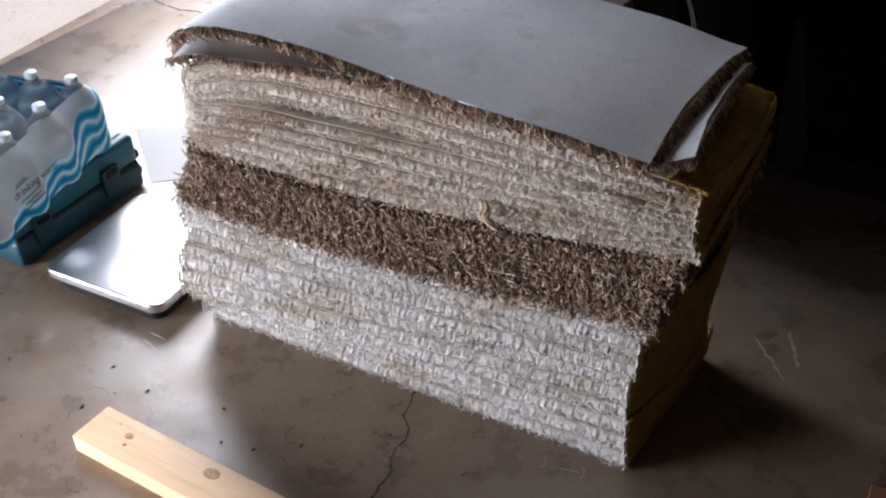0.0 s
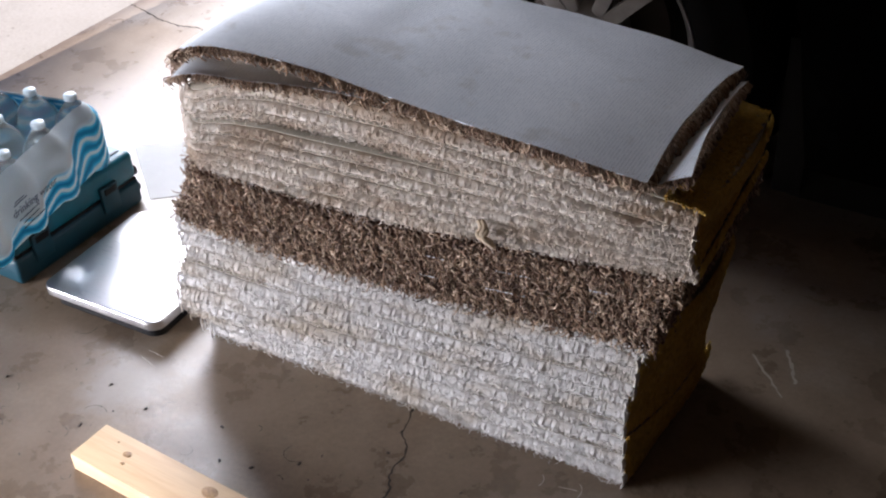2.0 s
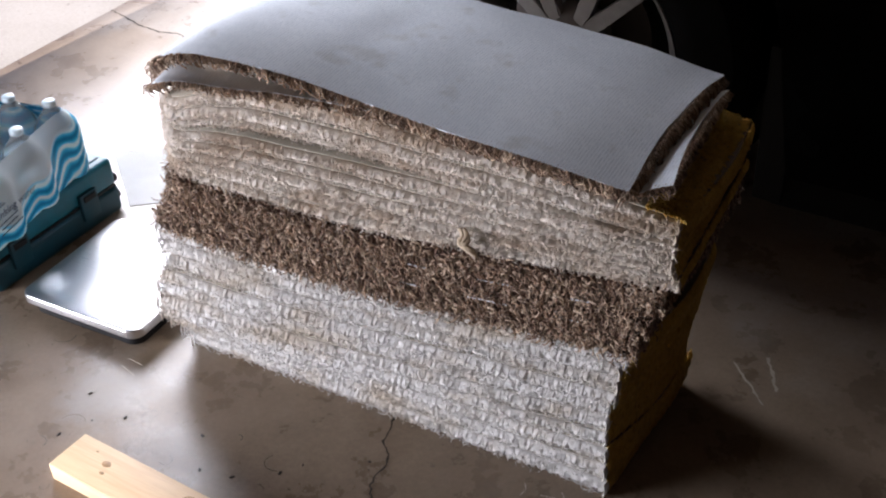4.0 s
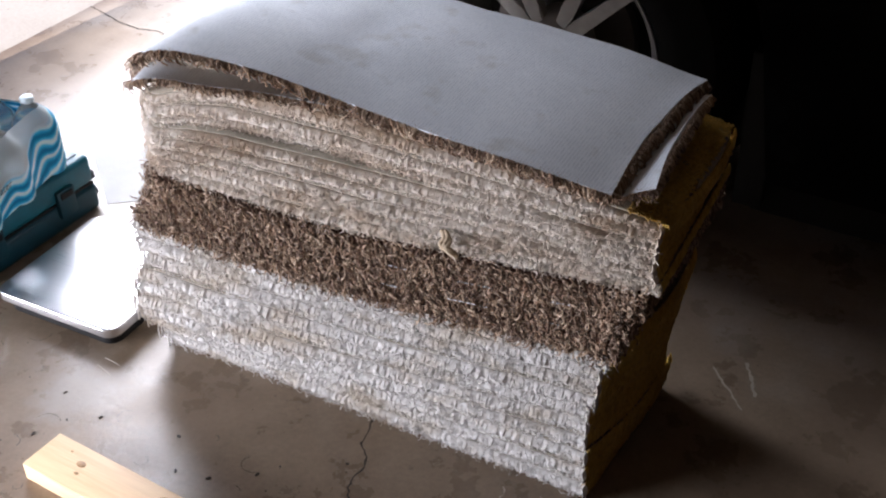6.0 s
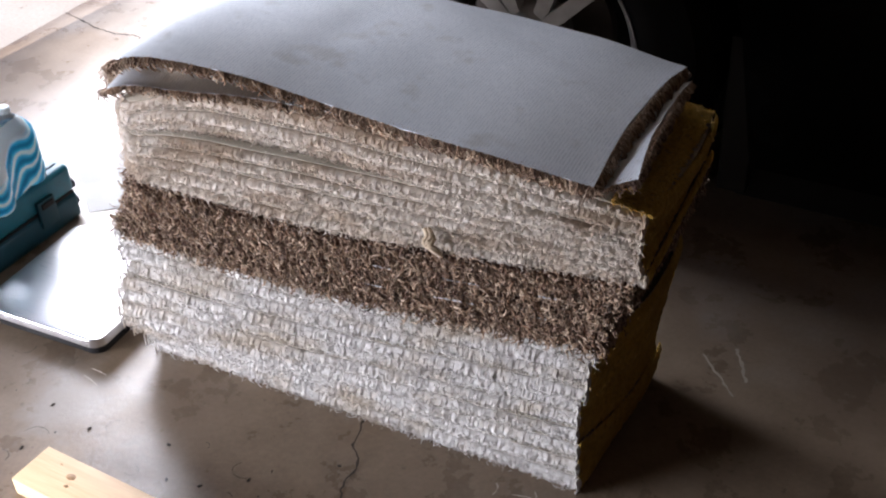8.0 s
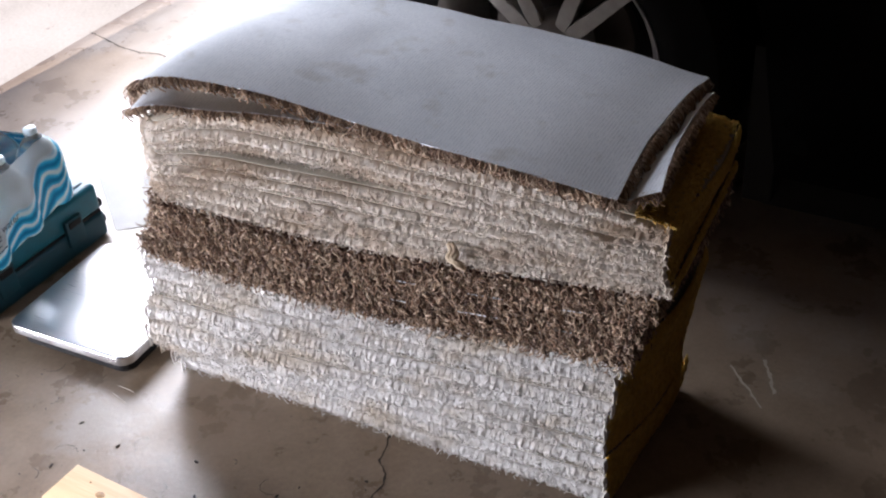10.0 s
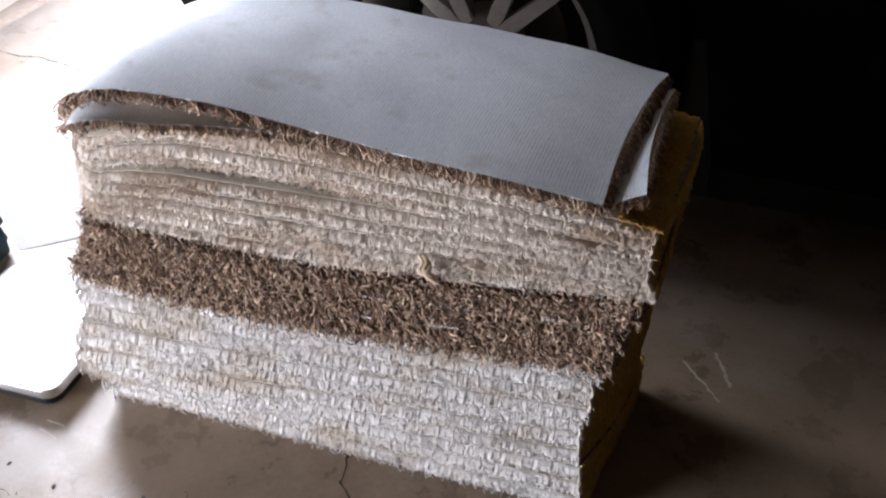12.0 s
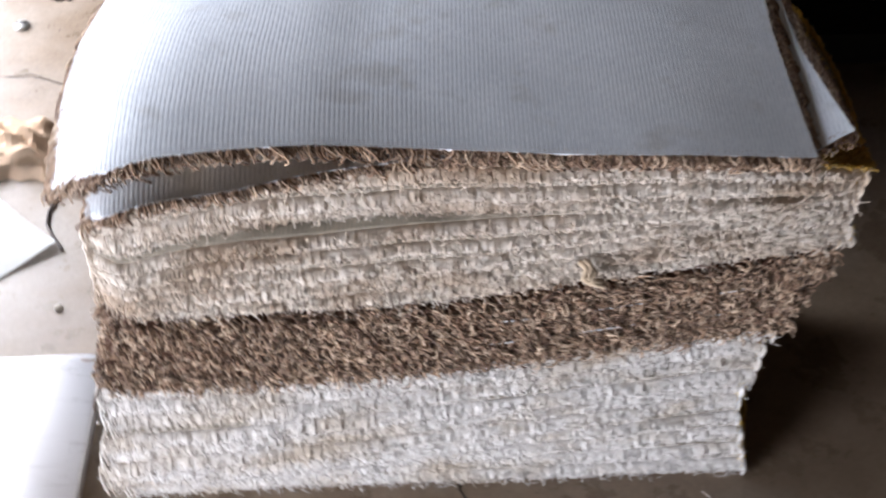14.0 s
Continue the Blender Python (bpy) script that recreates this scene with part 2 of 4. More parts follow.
def box(x0, x1, y0, y1, z0, z1, bevel=0.0, segments=2):
    bm = bmesh.new()
    bmesh.ops.create_cube(bm, size=1)
    for v in bm.verts:
        v.co = ((x0 + x1) / 2 + v.co.x * (x1 - x0), (y0 + y1) / 2 + v.co.y * (y1 - y0), (z0 + z1) / 2 + v.co.z * (z1 - z0))
    if bevel:
        bmesh.ops.bevel(bm, geom=bm.edges[:], offset=bevel, segments=segments, affect="EDGES", profile=0.5)
    return bm


def moved(bm, m):
    bmesh.ops.transform(bm, matrix=m, verts=bm.verts)
    return bm


def lathe(profile, n=32, axis="z", closed=False):
    """A turned body from (radius, height) pairs."""
    bm = bmesh.new()
    rings = []
    for r, h in profile:
        ring = []
        for i in range(n):
            a = 2 * math.pi * i / n
            c, s = r * math.cos(a), r * math.sin(a)
            ring.append(bm.verts.new((c, s, h) if axis == "z" else (c, h, s)))
        rings.append(ring)
    pairs = list(zip(rings, rings[1:])) + ([(rings[-1], rings[0])] if closed else [])
    for a, b in pairs:
        for i in range(n):
            bm.faces.new((a[i], a[(i + 1) % n], b[(i + 1) % n], b[i]))
    if not closed:
        for ring in (rings[0], rings[-1]):
            bm.faces.new(ring)
    return bm


def extruded(outline, depth):
    """A flat outline of (x, z) pairs in the plane y = 0, given depth along y."""
    bm = bmesh.new()
    front = [bm.verts.new((x, 0, z)) for x, z in outline]
    back = [bm.verts.new((x, depth, z)) for x, z in outline]
    n = len(outline)
    bm.faces.new(front)
    bm.faces.new(back[::-1])
    for i in range(n):
        bm.faces.new((front[i], back[i], back[(i + 1) % n], front[(i + 1) % n]))
    return bm


def rope(points, radius, sides=6):
    """A round cord along points, as a bmesh."""
    bm = bmesh.new()
    pts = [Vector(p) for p in points]
    rings = []
    for i, p in enumerate(pts):
        d = (pts[min(i + 1, len(pts) - 1)] - pts[max(i - 1, 0)]).normalized()
        side = d.cross(Vector((0, 0, 1)))
        side = side.normalized() if side.length > 1e-4 else Vector((1, 0, 0))
        up = side.cross(d)
        rings.append([bm.verts.new(p + radius * (math.cos(a) * side + math.sin(a) * up)) for a in (2 * math.pi * k / sides for k in range(sides))])
    for a, b in zip(rings, rings[1:]):
        for k in range(sides):
            bm.faces.new((a[k], a[(k + 1) % sides], b[(k + 1) % sides], b[k]))
    bm.faces.new(rings[0])
    bm.faces.new(rings[-1])
    return bm


def yarns(paths, radius):
    """Four-sided yarns along paths n x s x 3, each with its own radius n x s. Returns verts and quads."""
    n, s, _ = paths.shape
    d = np.gradient(paths, axis=1)
    d /= np.linalg.norm(d, axis=2, keepdims=True) + 1e-9
    ref = np.zeros_like(d)
    ref[..., 0] = 1.0
    flat = np.abs(d[..., 0]) > 0.9
    ref[flat] = (0, 1, 0)
    a = np.cross(d, ref)
    a /= np.linalg.norm(a, axis=2, keepdims=True) + 1e-9
    b = np.cross(d, a)
    r = radius[..., None]
    rings = np.stack([paths + r * a, paths + r * b, paths - r * a, paths - r * b], axis=2)
    verts = rings.reshape(-1, 3)
    base = (np.arange(n)[:, None, None] * s + np.arange(s - 1)[None, :, None]) * 4
    k = np.arange(4)[None, None, :]
    k1 = (k + 1) % 4
    side = np.stack([base + k, base + k1, base + 4 + k1, base + 4 + k], axis=-1).reshape(-1, 4)
    last = (np.arange(n)[:, None] * s + s - 1) * 4 + np.arange(4)[None, :]
    return verts, np.concatenate([side, last])


def joined(*sets):
    verts, quads, at = [], [], 0
    for v, q in sets:
        verts.append(v)
        quads.append(np.asarray(q) + at)
        at += len(v)
    return np.concatenate(verts), np.concatenate(quads)


def smoothstep(a, b, x):
    t = np.clip((x - a) / (b - a), 0, 1)
    return t * t * (3 - 2 * t)


rng = np.random.default_rng(7)


def wander(x, seed, scale, octaves=3):
    """A smooth irregular curve over x, about -1 to 1."""
    r = np.random.default_rng(seed)
    out = np.zeros_like(np.asarray(x, float))
    for k in range(octaves):
        out += np.sin(np.asarray(x) * scale * (1.9 ** k) + r.uniform(0, 6.3)) * 0.6 ** k * r.uniform(0.6, 1.0)
    return out / 1.6


# ---------------------------------------------------------------- garage
def door_wall(name, x0, x1, y0, y1, z1, holes):
    """A wall across x0..x1 with openings (from, to, height) in it."""
    bm = bmesh.new()
    at = y0
    for ya, yb, top in (*holes, (y1, y1, z1)):
        for c in ((at, ya, 0, z1), (ya, yb, top, z1)):
            if c[1] - c[0] > 1e-6:
                b2 = box(x0, x1, *c)
                me = bpy.data.meshes.new("tmp")
                b2.to_mesh(me)
                b2.free()
                bm.from_mesh(me)
                bpy.data.meshes.remove(me)
        at = yb
    return tagged(part(name, bm, WALL_DARK), "near-black garage wall with the open door and an added low fill opening", "wall", kind="structure")


Y0, Y1, X1, H = -4.6, 3.6, 5.2, 2.7
floor = part("floor", box(DOOR_X, X1, Y0, Y1, -0.15, 0), FLOOR)
tagged(floor, "worn grey-brown concrete garage floor with cracks", "floor", kind="structure")
drive = box(-400, DOOR_X - 0.02, -400, 400, -0.2, -0.012)
for ya, yb in ((-400, Y0), (Y1 + 0.12, 400)):
    extra = bpy.data.meshes.new("tmp")
    b2 = box(DOOR_X - 0.02, 400, ya, yb, -0.2, -0.012)
    b2.to_mesh(extra)
    b2.free()
    drive.from_mesh(extra)
    bpy.data.meshes.remove(extra)
drive = part("ground", drive, DRIVE)
tagged(drive, "pale sunlit concrete driveway outside the garage", "driveway", kind="structure")
seam = part("threshold_joint", box(DOOR_X - 0.02, DOOR_X, Y0, Y1, -0.15, -0.02), CRACK)
tagged(seam, "dirty joint between garage slab and driveway", "joint", kind="structure")
# the low first opening is added, out of view, to pass the fill lamp
door_wall("wall_west", DOOR_X, DOOR_X + 0.12, Y0, Y1, H, ((-2.62, -0.98, 0.64), (0.2, 2.75, 2.54)))
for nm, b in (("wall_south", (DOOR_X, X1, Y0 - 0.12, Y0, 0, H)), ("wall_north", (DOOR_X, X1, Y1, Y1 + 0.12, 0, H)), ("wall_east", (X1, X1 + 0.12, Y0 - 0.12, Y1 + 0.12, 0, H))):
    tagged(part(nm, box(*b), WALL_DARK), "unseen garage wall, near-black brown to hold down bounce light", "wall", kind="structure")
tagged(part("ceiling", box(DOOR_X, X1 + 0.12, Y0 - 0.12, Y1 + 0.12, H, H + 0.15), CEIL), "unseen garage ceiling, near-black to hold down bounce light", "ceiling", kind="structure")


# ---------------------------------------------------------------- carpet stack
def hollow(x):
    """The upper pieces are set back along the middle of the front."""
    return np.exp(-((x + 0.52) / 0.25) ** 2)


def front_y(x, z):
    """The stack leans: its front face turns a little and its foot is set back."""
    up = smoothstep(0.0, 0.14, z)
    turn = (0.045 + 0.14 * x) * up + (0.004 + 0.025 * x) * (1 - up)
    return turn + 0.028 * hollow(x) * smoothstep(0.46, 0.62, z) + 0.045 * np.clip((-0.80 - x) / 0.055, 0, 1.3) ** 1.5 * smoothstep(0.30, 0.43, z)


def left_x(z):
    return np.interp(z, (0, 0.09, 0.2, 0.27, 0.345, 0.42, 0.53, 0.60, 0.65), (-0.905, -0.925, -0.888, -0.874, -0.868, -0.848, -0.848, -0.832, -0.815))


def right_x(z):
    return np.interp(z, (0, 0.06, 0.10, 0.16, 0.19, 0.25, 0.295, 0.39, 0.44, 0.50, 0.54, 0.575, 0.62), (0, -0.01, -0.018, -0.022, -0.010, -0.006, 0.010, 0.035, 0.070, 0.062, 0.064, 0.068, 0.060))


def band_low(x):
    return np.interp(x, (-0.85, -0.69, -0.52, -0.25, 0.02), (0.340, 0.318, 0.299, 0.294, 0.293))


def band_high(x):
    return np.interp(x, (-0.80, -0.60, -0.45, -0.25, -0.1, 0.08), (0.458, 0.438, 0.425, 0.428, 0.428, 0.440))


def sheet_low(x):
    """Where the white pieces end and the two brown sheets on top begin."""
    return np.interp(x, (-0.80, -0.74, -0.66, -0.54, -0.46, -0.30, -0.14, 0.07), (0.612, 0.634, 0.646, 0.644, 0.640, 0.617, 0.597, 0.562)) - 0.015 * hollow(x)


def back_y(z):
    return np.interp(z, (0, 0.15, 0.3, 0.45, 0.65), (0.345, 0.375, 0.39, 0.41, 0.425))


def carpet_piece(name, label, low, high, tone, back_mat, seed, shag=1.0, inset=0.0, curl=0.35, density=0.0012, fat=0.0011, group="stacked carpet pieces", jut=0.0, frayed=False):
    """One carpet piece of the stack: a backing sheet and its pile with the cut edge to the front and to both ends."""
    r = np.random.default_rng(seed)
    zc = float(np.mean(low(np.array([-0.4])) + high(np.array([-0.4]))) / 2)
    xl, xr = float(left_x(zc)) + r.uniform(-0.008, 0.006), float(right_x(zc)) + r.uniform(-0.002, 0.002) + jut
    yb = float(back_y(zc)) + r.uniform(-0.02, 0.02)
    ob = thing(name, label, "carpet piece", group, at=(0, 0, 0))
    nx, ny = 60, 6
    xs = np.linspace(xl, xr, nx)
    inn = 0.004 + (inset if inset < 0.01 else inset * (1 - smoothstep(-0.5, -0.1, xs))) + 0.003 * wander(xs, seed + 3, 9.0)

    draw = 0.022 * float(smoothstep(0.32, 0.46, zc))
    lift = float(np.interp(zc, (0, 0.3, 0.45, 0.5, 0.6), (0, 0.012, 0.012, 0.0, -0.016)))
    swell = 0.034 * float(smoothstep(0.0, 0.06, zc) * (1 - smoothstep(0.27, 0.36, zc))) + 0.022 * float(smoothstep(0.5, 0.58, zc))

    def end_bow(k):
        """How far the cut end stands out on its way to the back."""
        return swell * np.sin(math.pi * np.clip(k, 0, 1) * 0.78) - draw * k

    def slab(z0, z1, dy, dx):
        gx0 = np.linspace(xl + dx, xr - dx, nx)
        fy = front_y(gx0, zc) + inn + dy
        u, rise = np.linspace(0, 1, nx) ** 4, 0.05 + 0.95 * smoothstep(-0.35, 0.0, gx0)
        v = []
        for j in range(ny):
            k = j / (ny - 1)
            yy = fy + (yb - dy - fy) * k
            gx = gx0 + end_bow(k) * u
            v.append(np.stack([gx, yy, z1(gx0) + lift * k * rise], 1))
        for j in range(ny):
            k = 1 - j / (ny - 1)
            yy = fy + (yb - dy - fy) * k
            gx = gx0 + end_bow(k) * u
            v.append(np.stack([gx, yy, z0(gx0) + lift * k * rise], 1))
        v = np.concatenate(v)
        rows = 2 * ny
        q = []
        i = np.arange(nx - 1)
        for j in range(rows):
            a, b = j * nx, ((j + 1) % rows) * nx
            q.append(np.stack([a + i, a + i + 1, b + i + 1, b + i], 1))
        ends = []
        for j in range(ny - 1):
            for e in (0, nx - 1):
                ends.append((j * nx + e, (j + 1) * nx + e, (rows - 2 - j) * nx + e, (rows - 1 - j) * nx + e))
        return v, np.concatenate(q + [np.array(ends)])

    v, q = slab(lambda x: high(x) - 0.0035, lambda x: high(x) - 0.0005, 0.012, 0.004)
    link("backing", mesh_from("backing", v, q, back_mat), ob, "")

    def tufted_edge():
        """The cut edge as one soft roll, made of tufts that differ in depth."""
        gx = np.arange(xl + 0.006, xr - 0.004, 0.0013)
        fy, zt, zb = front_y(gx, zc) + np.interp(gx, xs, inn), high(gx) - 0.0050, low(gx) + 0.0012
        heavy = 0.0016 * wander(gx, seed + 19, 23.0, 4)
        rows = [np.stack([gx, fy + 0.05, zt], 1)]
        ks = np.linspace(0, 1, 10)
        for tier in range(2):
            cell = np.floor(gx / 0.0050 + 0.5 * tier + 0.7 * wander(gx, seed + 57 + tier, 30.0)).astype(int)
            deep = r.normal(0, 1, cell.max() - cell.min() + 1)[cell - cell.min()]
            deep = np.convolve(np.pad(deep, 1, "edge"), (0.25, 0.5, 0.25), "valid")
            edge = np.abs(np.diff(cell, prepend=cell[0]))
            for k in ks[:5] if tier == 0 else ks[5:]:
                swell_out = 0.0105 + (0.0015 * deep + heavy + 0.0012 * tier - 0.0014 * edge + r.normal(0, 0.0005, len(gx))) * shag
                y = fy + 0.0115 - swell_out * np.sin(math.pi * (0.03 + 0.92 * k)) ** 0.9
                ragged = 0.0012 * deep * (k > 0.85)
                rows.append(np.stack([gx, y, zt - (zt - zb) * k + ragged + r.normal(0, 0.0003, len(gx))], 1))
        rows.append(np.stack([gx, fy + 0.05, zb], 1))
        m, w = len(rows), len(gx)
        i = np.arange(w - 1)
        return np.concatenate(rows), np.concatenate([np.stack([a * w + i, a * w + i + 1, (a + 1) * w + i + 1, (a + 1) * w + i], 1) for a in range(m - 1)])

    core = slab(lambda x: low(x) + 0.003, lambda x: high(x) - 0.0052, 0.020, 0.012)
    sets = [core, tufted_edge()]
    # loose yarn ends that stand out of the roll
    n = int((xr - xl) / density)
    x, kz, t5 = r.uniform(xl, xr, n), r.random(n) ** 0.7, np.linspace(0, 1, 5)[None, :]
    zt, zb = high(x) - 0.005, low(x) + 0.001
    lean, drop = r.normal(0, 0.0022, n)[:, None], r.uniform(0.003, 0.009, n)[:, None]
    rise = np.sin(math.pi * (0.05 + 0.88 * kz)) ** 0.7
    px = x[:, None] + lean * t5 + np.cumsum(r.normal(0, 0.0004, (n, 5)), axis=1)
    pz = np.maximum((zt - (zt - zb) * kz)[:, None] - drop * t5, zb[:, None] - 0.001)
    py = (front_y(x, zc) + np.interp(x, xs, inn) + 0.0115 - 0.0105 * rise)[:, None] + 0.001 - r.uniform(0.0010, 0.0042, n)[:, None] * np.sin(2.4 * t5)
    sets.append(yarns(np.stack([px, py, pz], 2), r.uniform(0.6, 1.2, n)[:, None] * fat * np.array([0.5, 1.0, 1.0, 0.9, 0.5])[None, :]))
    n = 260
    x, kz = r.uniform(xl, xr, n), r.random(n)
    y = front_y(x, zc) + np.interp(x, xs, inn) - 0.002
    z = low(x) + (high(x) - low(x)) * kz
    t5 = np.linspace(0, 1, 5)[None, :]
    length, ang, ph = r.uniform(0.006, 0.015, n)[:, None], r.uniform(0, 6.3, n)[:, None], r.uniform(0, 6.3, n)[:, None]
    px = x[:, None] + length * (np.cos(ang) * t5 + 0.2 * (np.sin(4 * t5 + ph) - np.sin(ph)))
    pz = z[:, None] + length * (np.sin(ang) * t5 + 0.2 * (np.cos(4 * t5 + ph) - np.cos(ph)))
    py = y[:, None] - length * 0.55 * np.sin(2.4 * t5) * r.uniform(0.3, 1.0, n)[:, None]
    sets.append(yarns(np.stack([px, py, pz], 2), np.repeat(r.uniform(0.0004, 0.0008, n)[:, None], 5, 1)))
    fuzz = []
    for side, xe in ((-1, xl), (1, xr)):
        n = int(yb / (0.0022 if side < 0 else 0.0011))
        y = np.linspace(float(front_y(xe, zc)) + (0.002 if side < 0 else 0.014), yb, n) + r.normal(0, 0.001, n)
        xa = np.full(n, xe)
        zt, zb = high(xa), low(xa)
        out = 0.002 + 0.004 * r.random(n) + 0.0015 * wander(y, seed + 41, 40.0)
        s = 5
        k = np.linspace(0, 1, s)[None, :]
        pz = zt[:, None] - (zt - zb)[:, None] * (k * 1.15 - 0.05) + r.normal(0, 0.002, n)[:, None] + (lift if side > 0 else 0.05 * lift) * np.linspace(0, 1, n)[:, None]
        px = xe + (end_bow(np.linspace(0, 1, n))[:, None] if side > 0 else 0) - side * 0.003 + side * out[:, None] * np.sin(0.5 + k * 2.2) + r.normal(0, 0.0006, (n, s))
        py = y[:, None] + r.normal(0, 0.004, n)[:, None] * k
        (sets if side < 0 else fuzz).append(yarns(np.stack([px, py, pz], 2), np.repeat((fat * 1.3 * r.uniform(0.8, 1.2, n))[:, None], s, 1)))
    n = 14
    yc = float(front_y(xr, zc)) + np.linspace(0.001, 0.016, n)
    xa = np.full(n, xr)
    k = np.linspace(0, 1, 5)[None, :]
    pz = high(xa)[:, None] - 0.002 - (high(xa) - low(xa))[:, None] * k * 0.95
    px = xr - 0.004 + (0.003 + 0.003 * r.random(n))[:, None] * np.sin(0.4 + k * 2.3)
    sets.append(yarns(np.stack([px, np.repeat(yc[:, None], 5, 1), pz], 2), np.full((n, 5), fat * 1.2)))
    if frayed:
        n = 3800
        kk, off, t6 = r.random(n)[:, None], (0.062 * r.random(n) - 0.004)[:, None], np.linspace(0, 1, 5)[None, :]
        ex = xr - draw * kk - off
        ey = float(front_y(xr, zc)) + 0.010 + (yb - float(front_y(xr, zc)) - 0.010) * kk
        ez = high(ex[:, 0])[:, None] + lift * kk
        a, ln = r.uniform(-1.3, 1.3, n)[:, None], r.uniform(0.005, 0.011, n)[:, None]
        px = ex + ln * np.cos(a) * t6 + r.normal(0, 0.0005, (n, 5))
        py = ey + ln * np.sin(a) * t6 + r.normal(0, 0.0005, (n, 5))
        pz = ez + 0.0025 * np.sin(2.6 * t6) * r.uniform(0.4, 1.4, n)[:, None]
        fuzz.append(yarns(np.stack([px, py, pz], 2), np.full((n, 5), fat * 0.9)))
    v, q = joined(*fuzz)
    tagged(link("cut_end", mesh_from("cut_end", v, q, PILE_GOLD), ob, "yellowed fuzzy cut end"), kind="stuff")
    v, q = joined(*sets)
    tagged(link("pile", mesh_from("pile", v, q, tone), ob), kind="stuff")
    return ob


def between(a, b, k0, k1, seed, wob=0.0025):
    """The lower and upper surface of a layer from k0 to k1 between two curves."""
    def at(k, sd):
        if k in (0.0, 1.0):
            return lambda x: a(x) + (b(x) - a(x)) * k
        return lambda x: a(x) + (b(x) - a(x)) * k + wob * wander(x, sd, 7.0, 3)
    return at(k0, seed), at(k1, seed + 1)


def flat_ground(x):
    return np.zeros_like(x) + 0.001


LOW_STEPS = [0, 0.10, 0.19, 0.285, 0.385, 0.49, 0.59, 0.695, 0.80, 0.90, 1.0]
for i, (k0, k1) in enumerate(zip(LOW_STEPS, LOW_STEPS[1:])):
    lo, hi = between(flat_ground, band_low, k0, k1, 100 + i)
    carpet_piece("carpet_piece", "off-white shaggy carpet piece with a frayed cut edge, stacked flat", lo, hi, PILE_WHITE, BACK_TAN, 300 + i * 17, shag=1.05, inset=rng.uniform(-0.003, 0.004), curl=0.45)

UP_STEPS = [0, 0.125, 0.245, 0.365, 0.485, 0.61, 0.715, 0.86, 1.0]
for i, (k0, k1) in enumerate(zip(UP_STEPS, UP_STEPS[1:])):
    lo, hi = between(band_high, sheet_low, k0, k1, 160 + i)
    gap = 0.017 if i == 5 else rng.uniform(-0.002, 0.003)
    carpet_piece("carpet_piece", "cream looped carpet piece with tan stains and a frayed cut edge", lo, hi, PILE_CREAM, BACK_TAN, 700 + i * 13, shag=0.95, inset=gap, curl=0.4, jut=(0.008, 0, 0, 0, 0, 0, 0, 0.007)[i], frayed=i == 7)


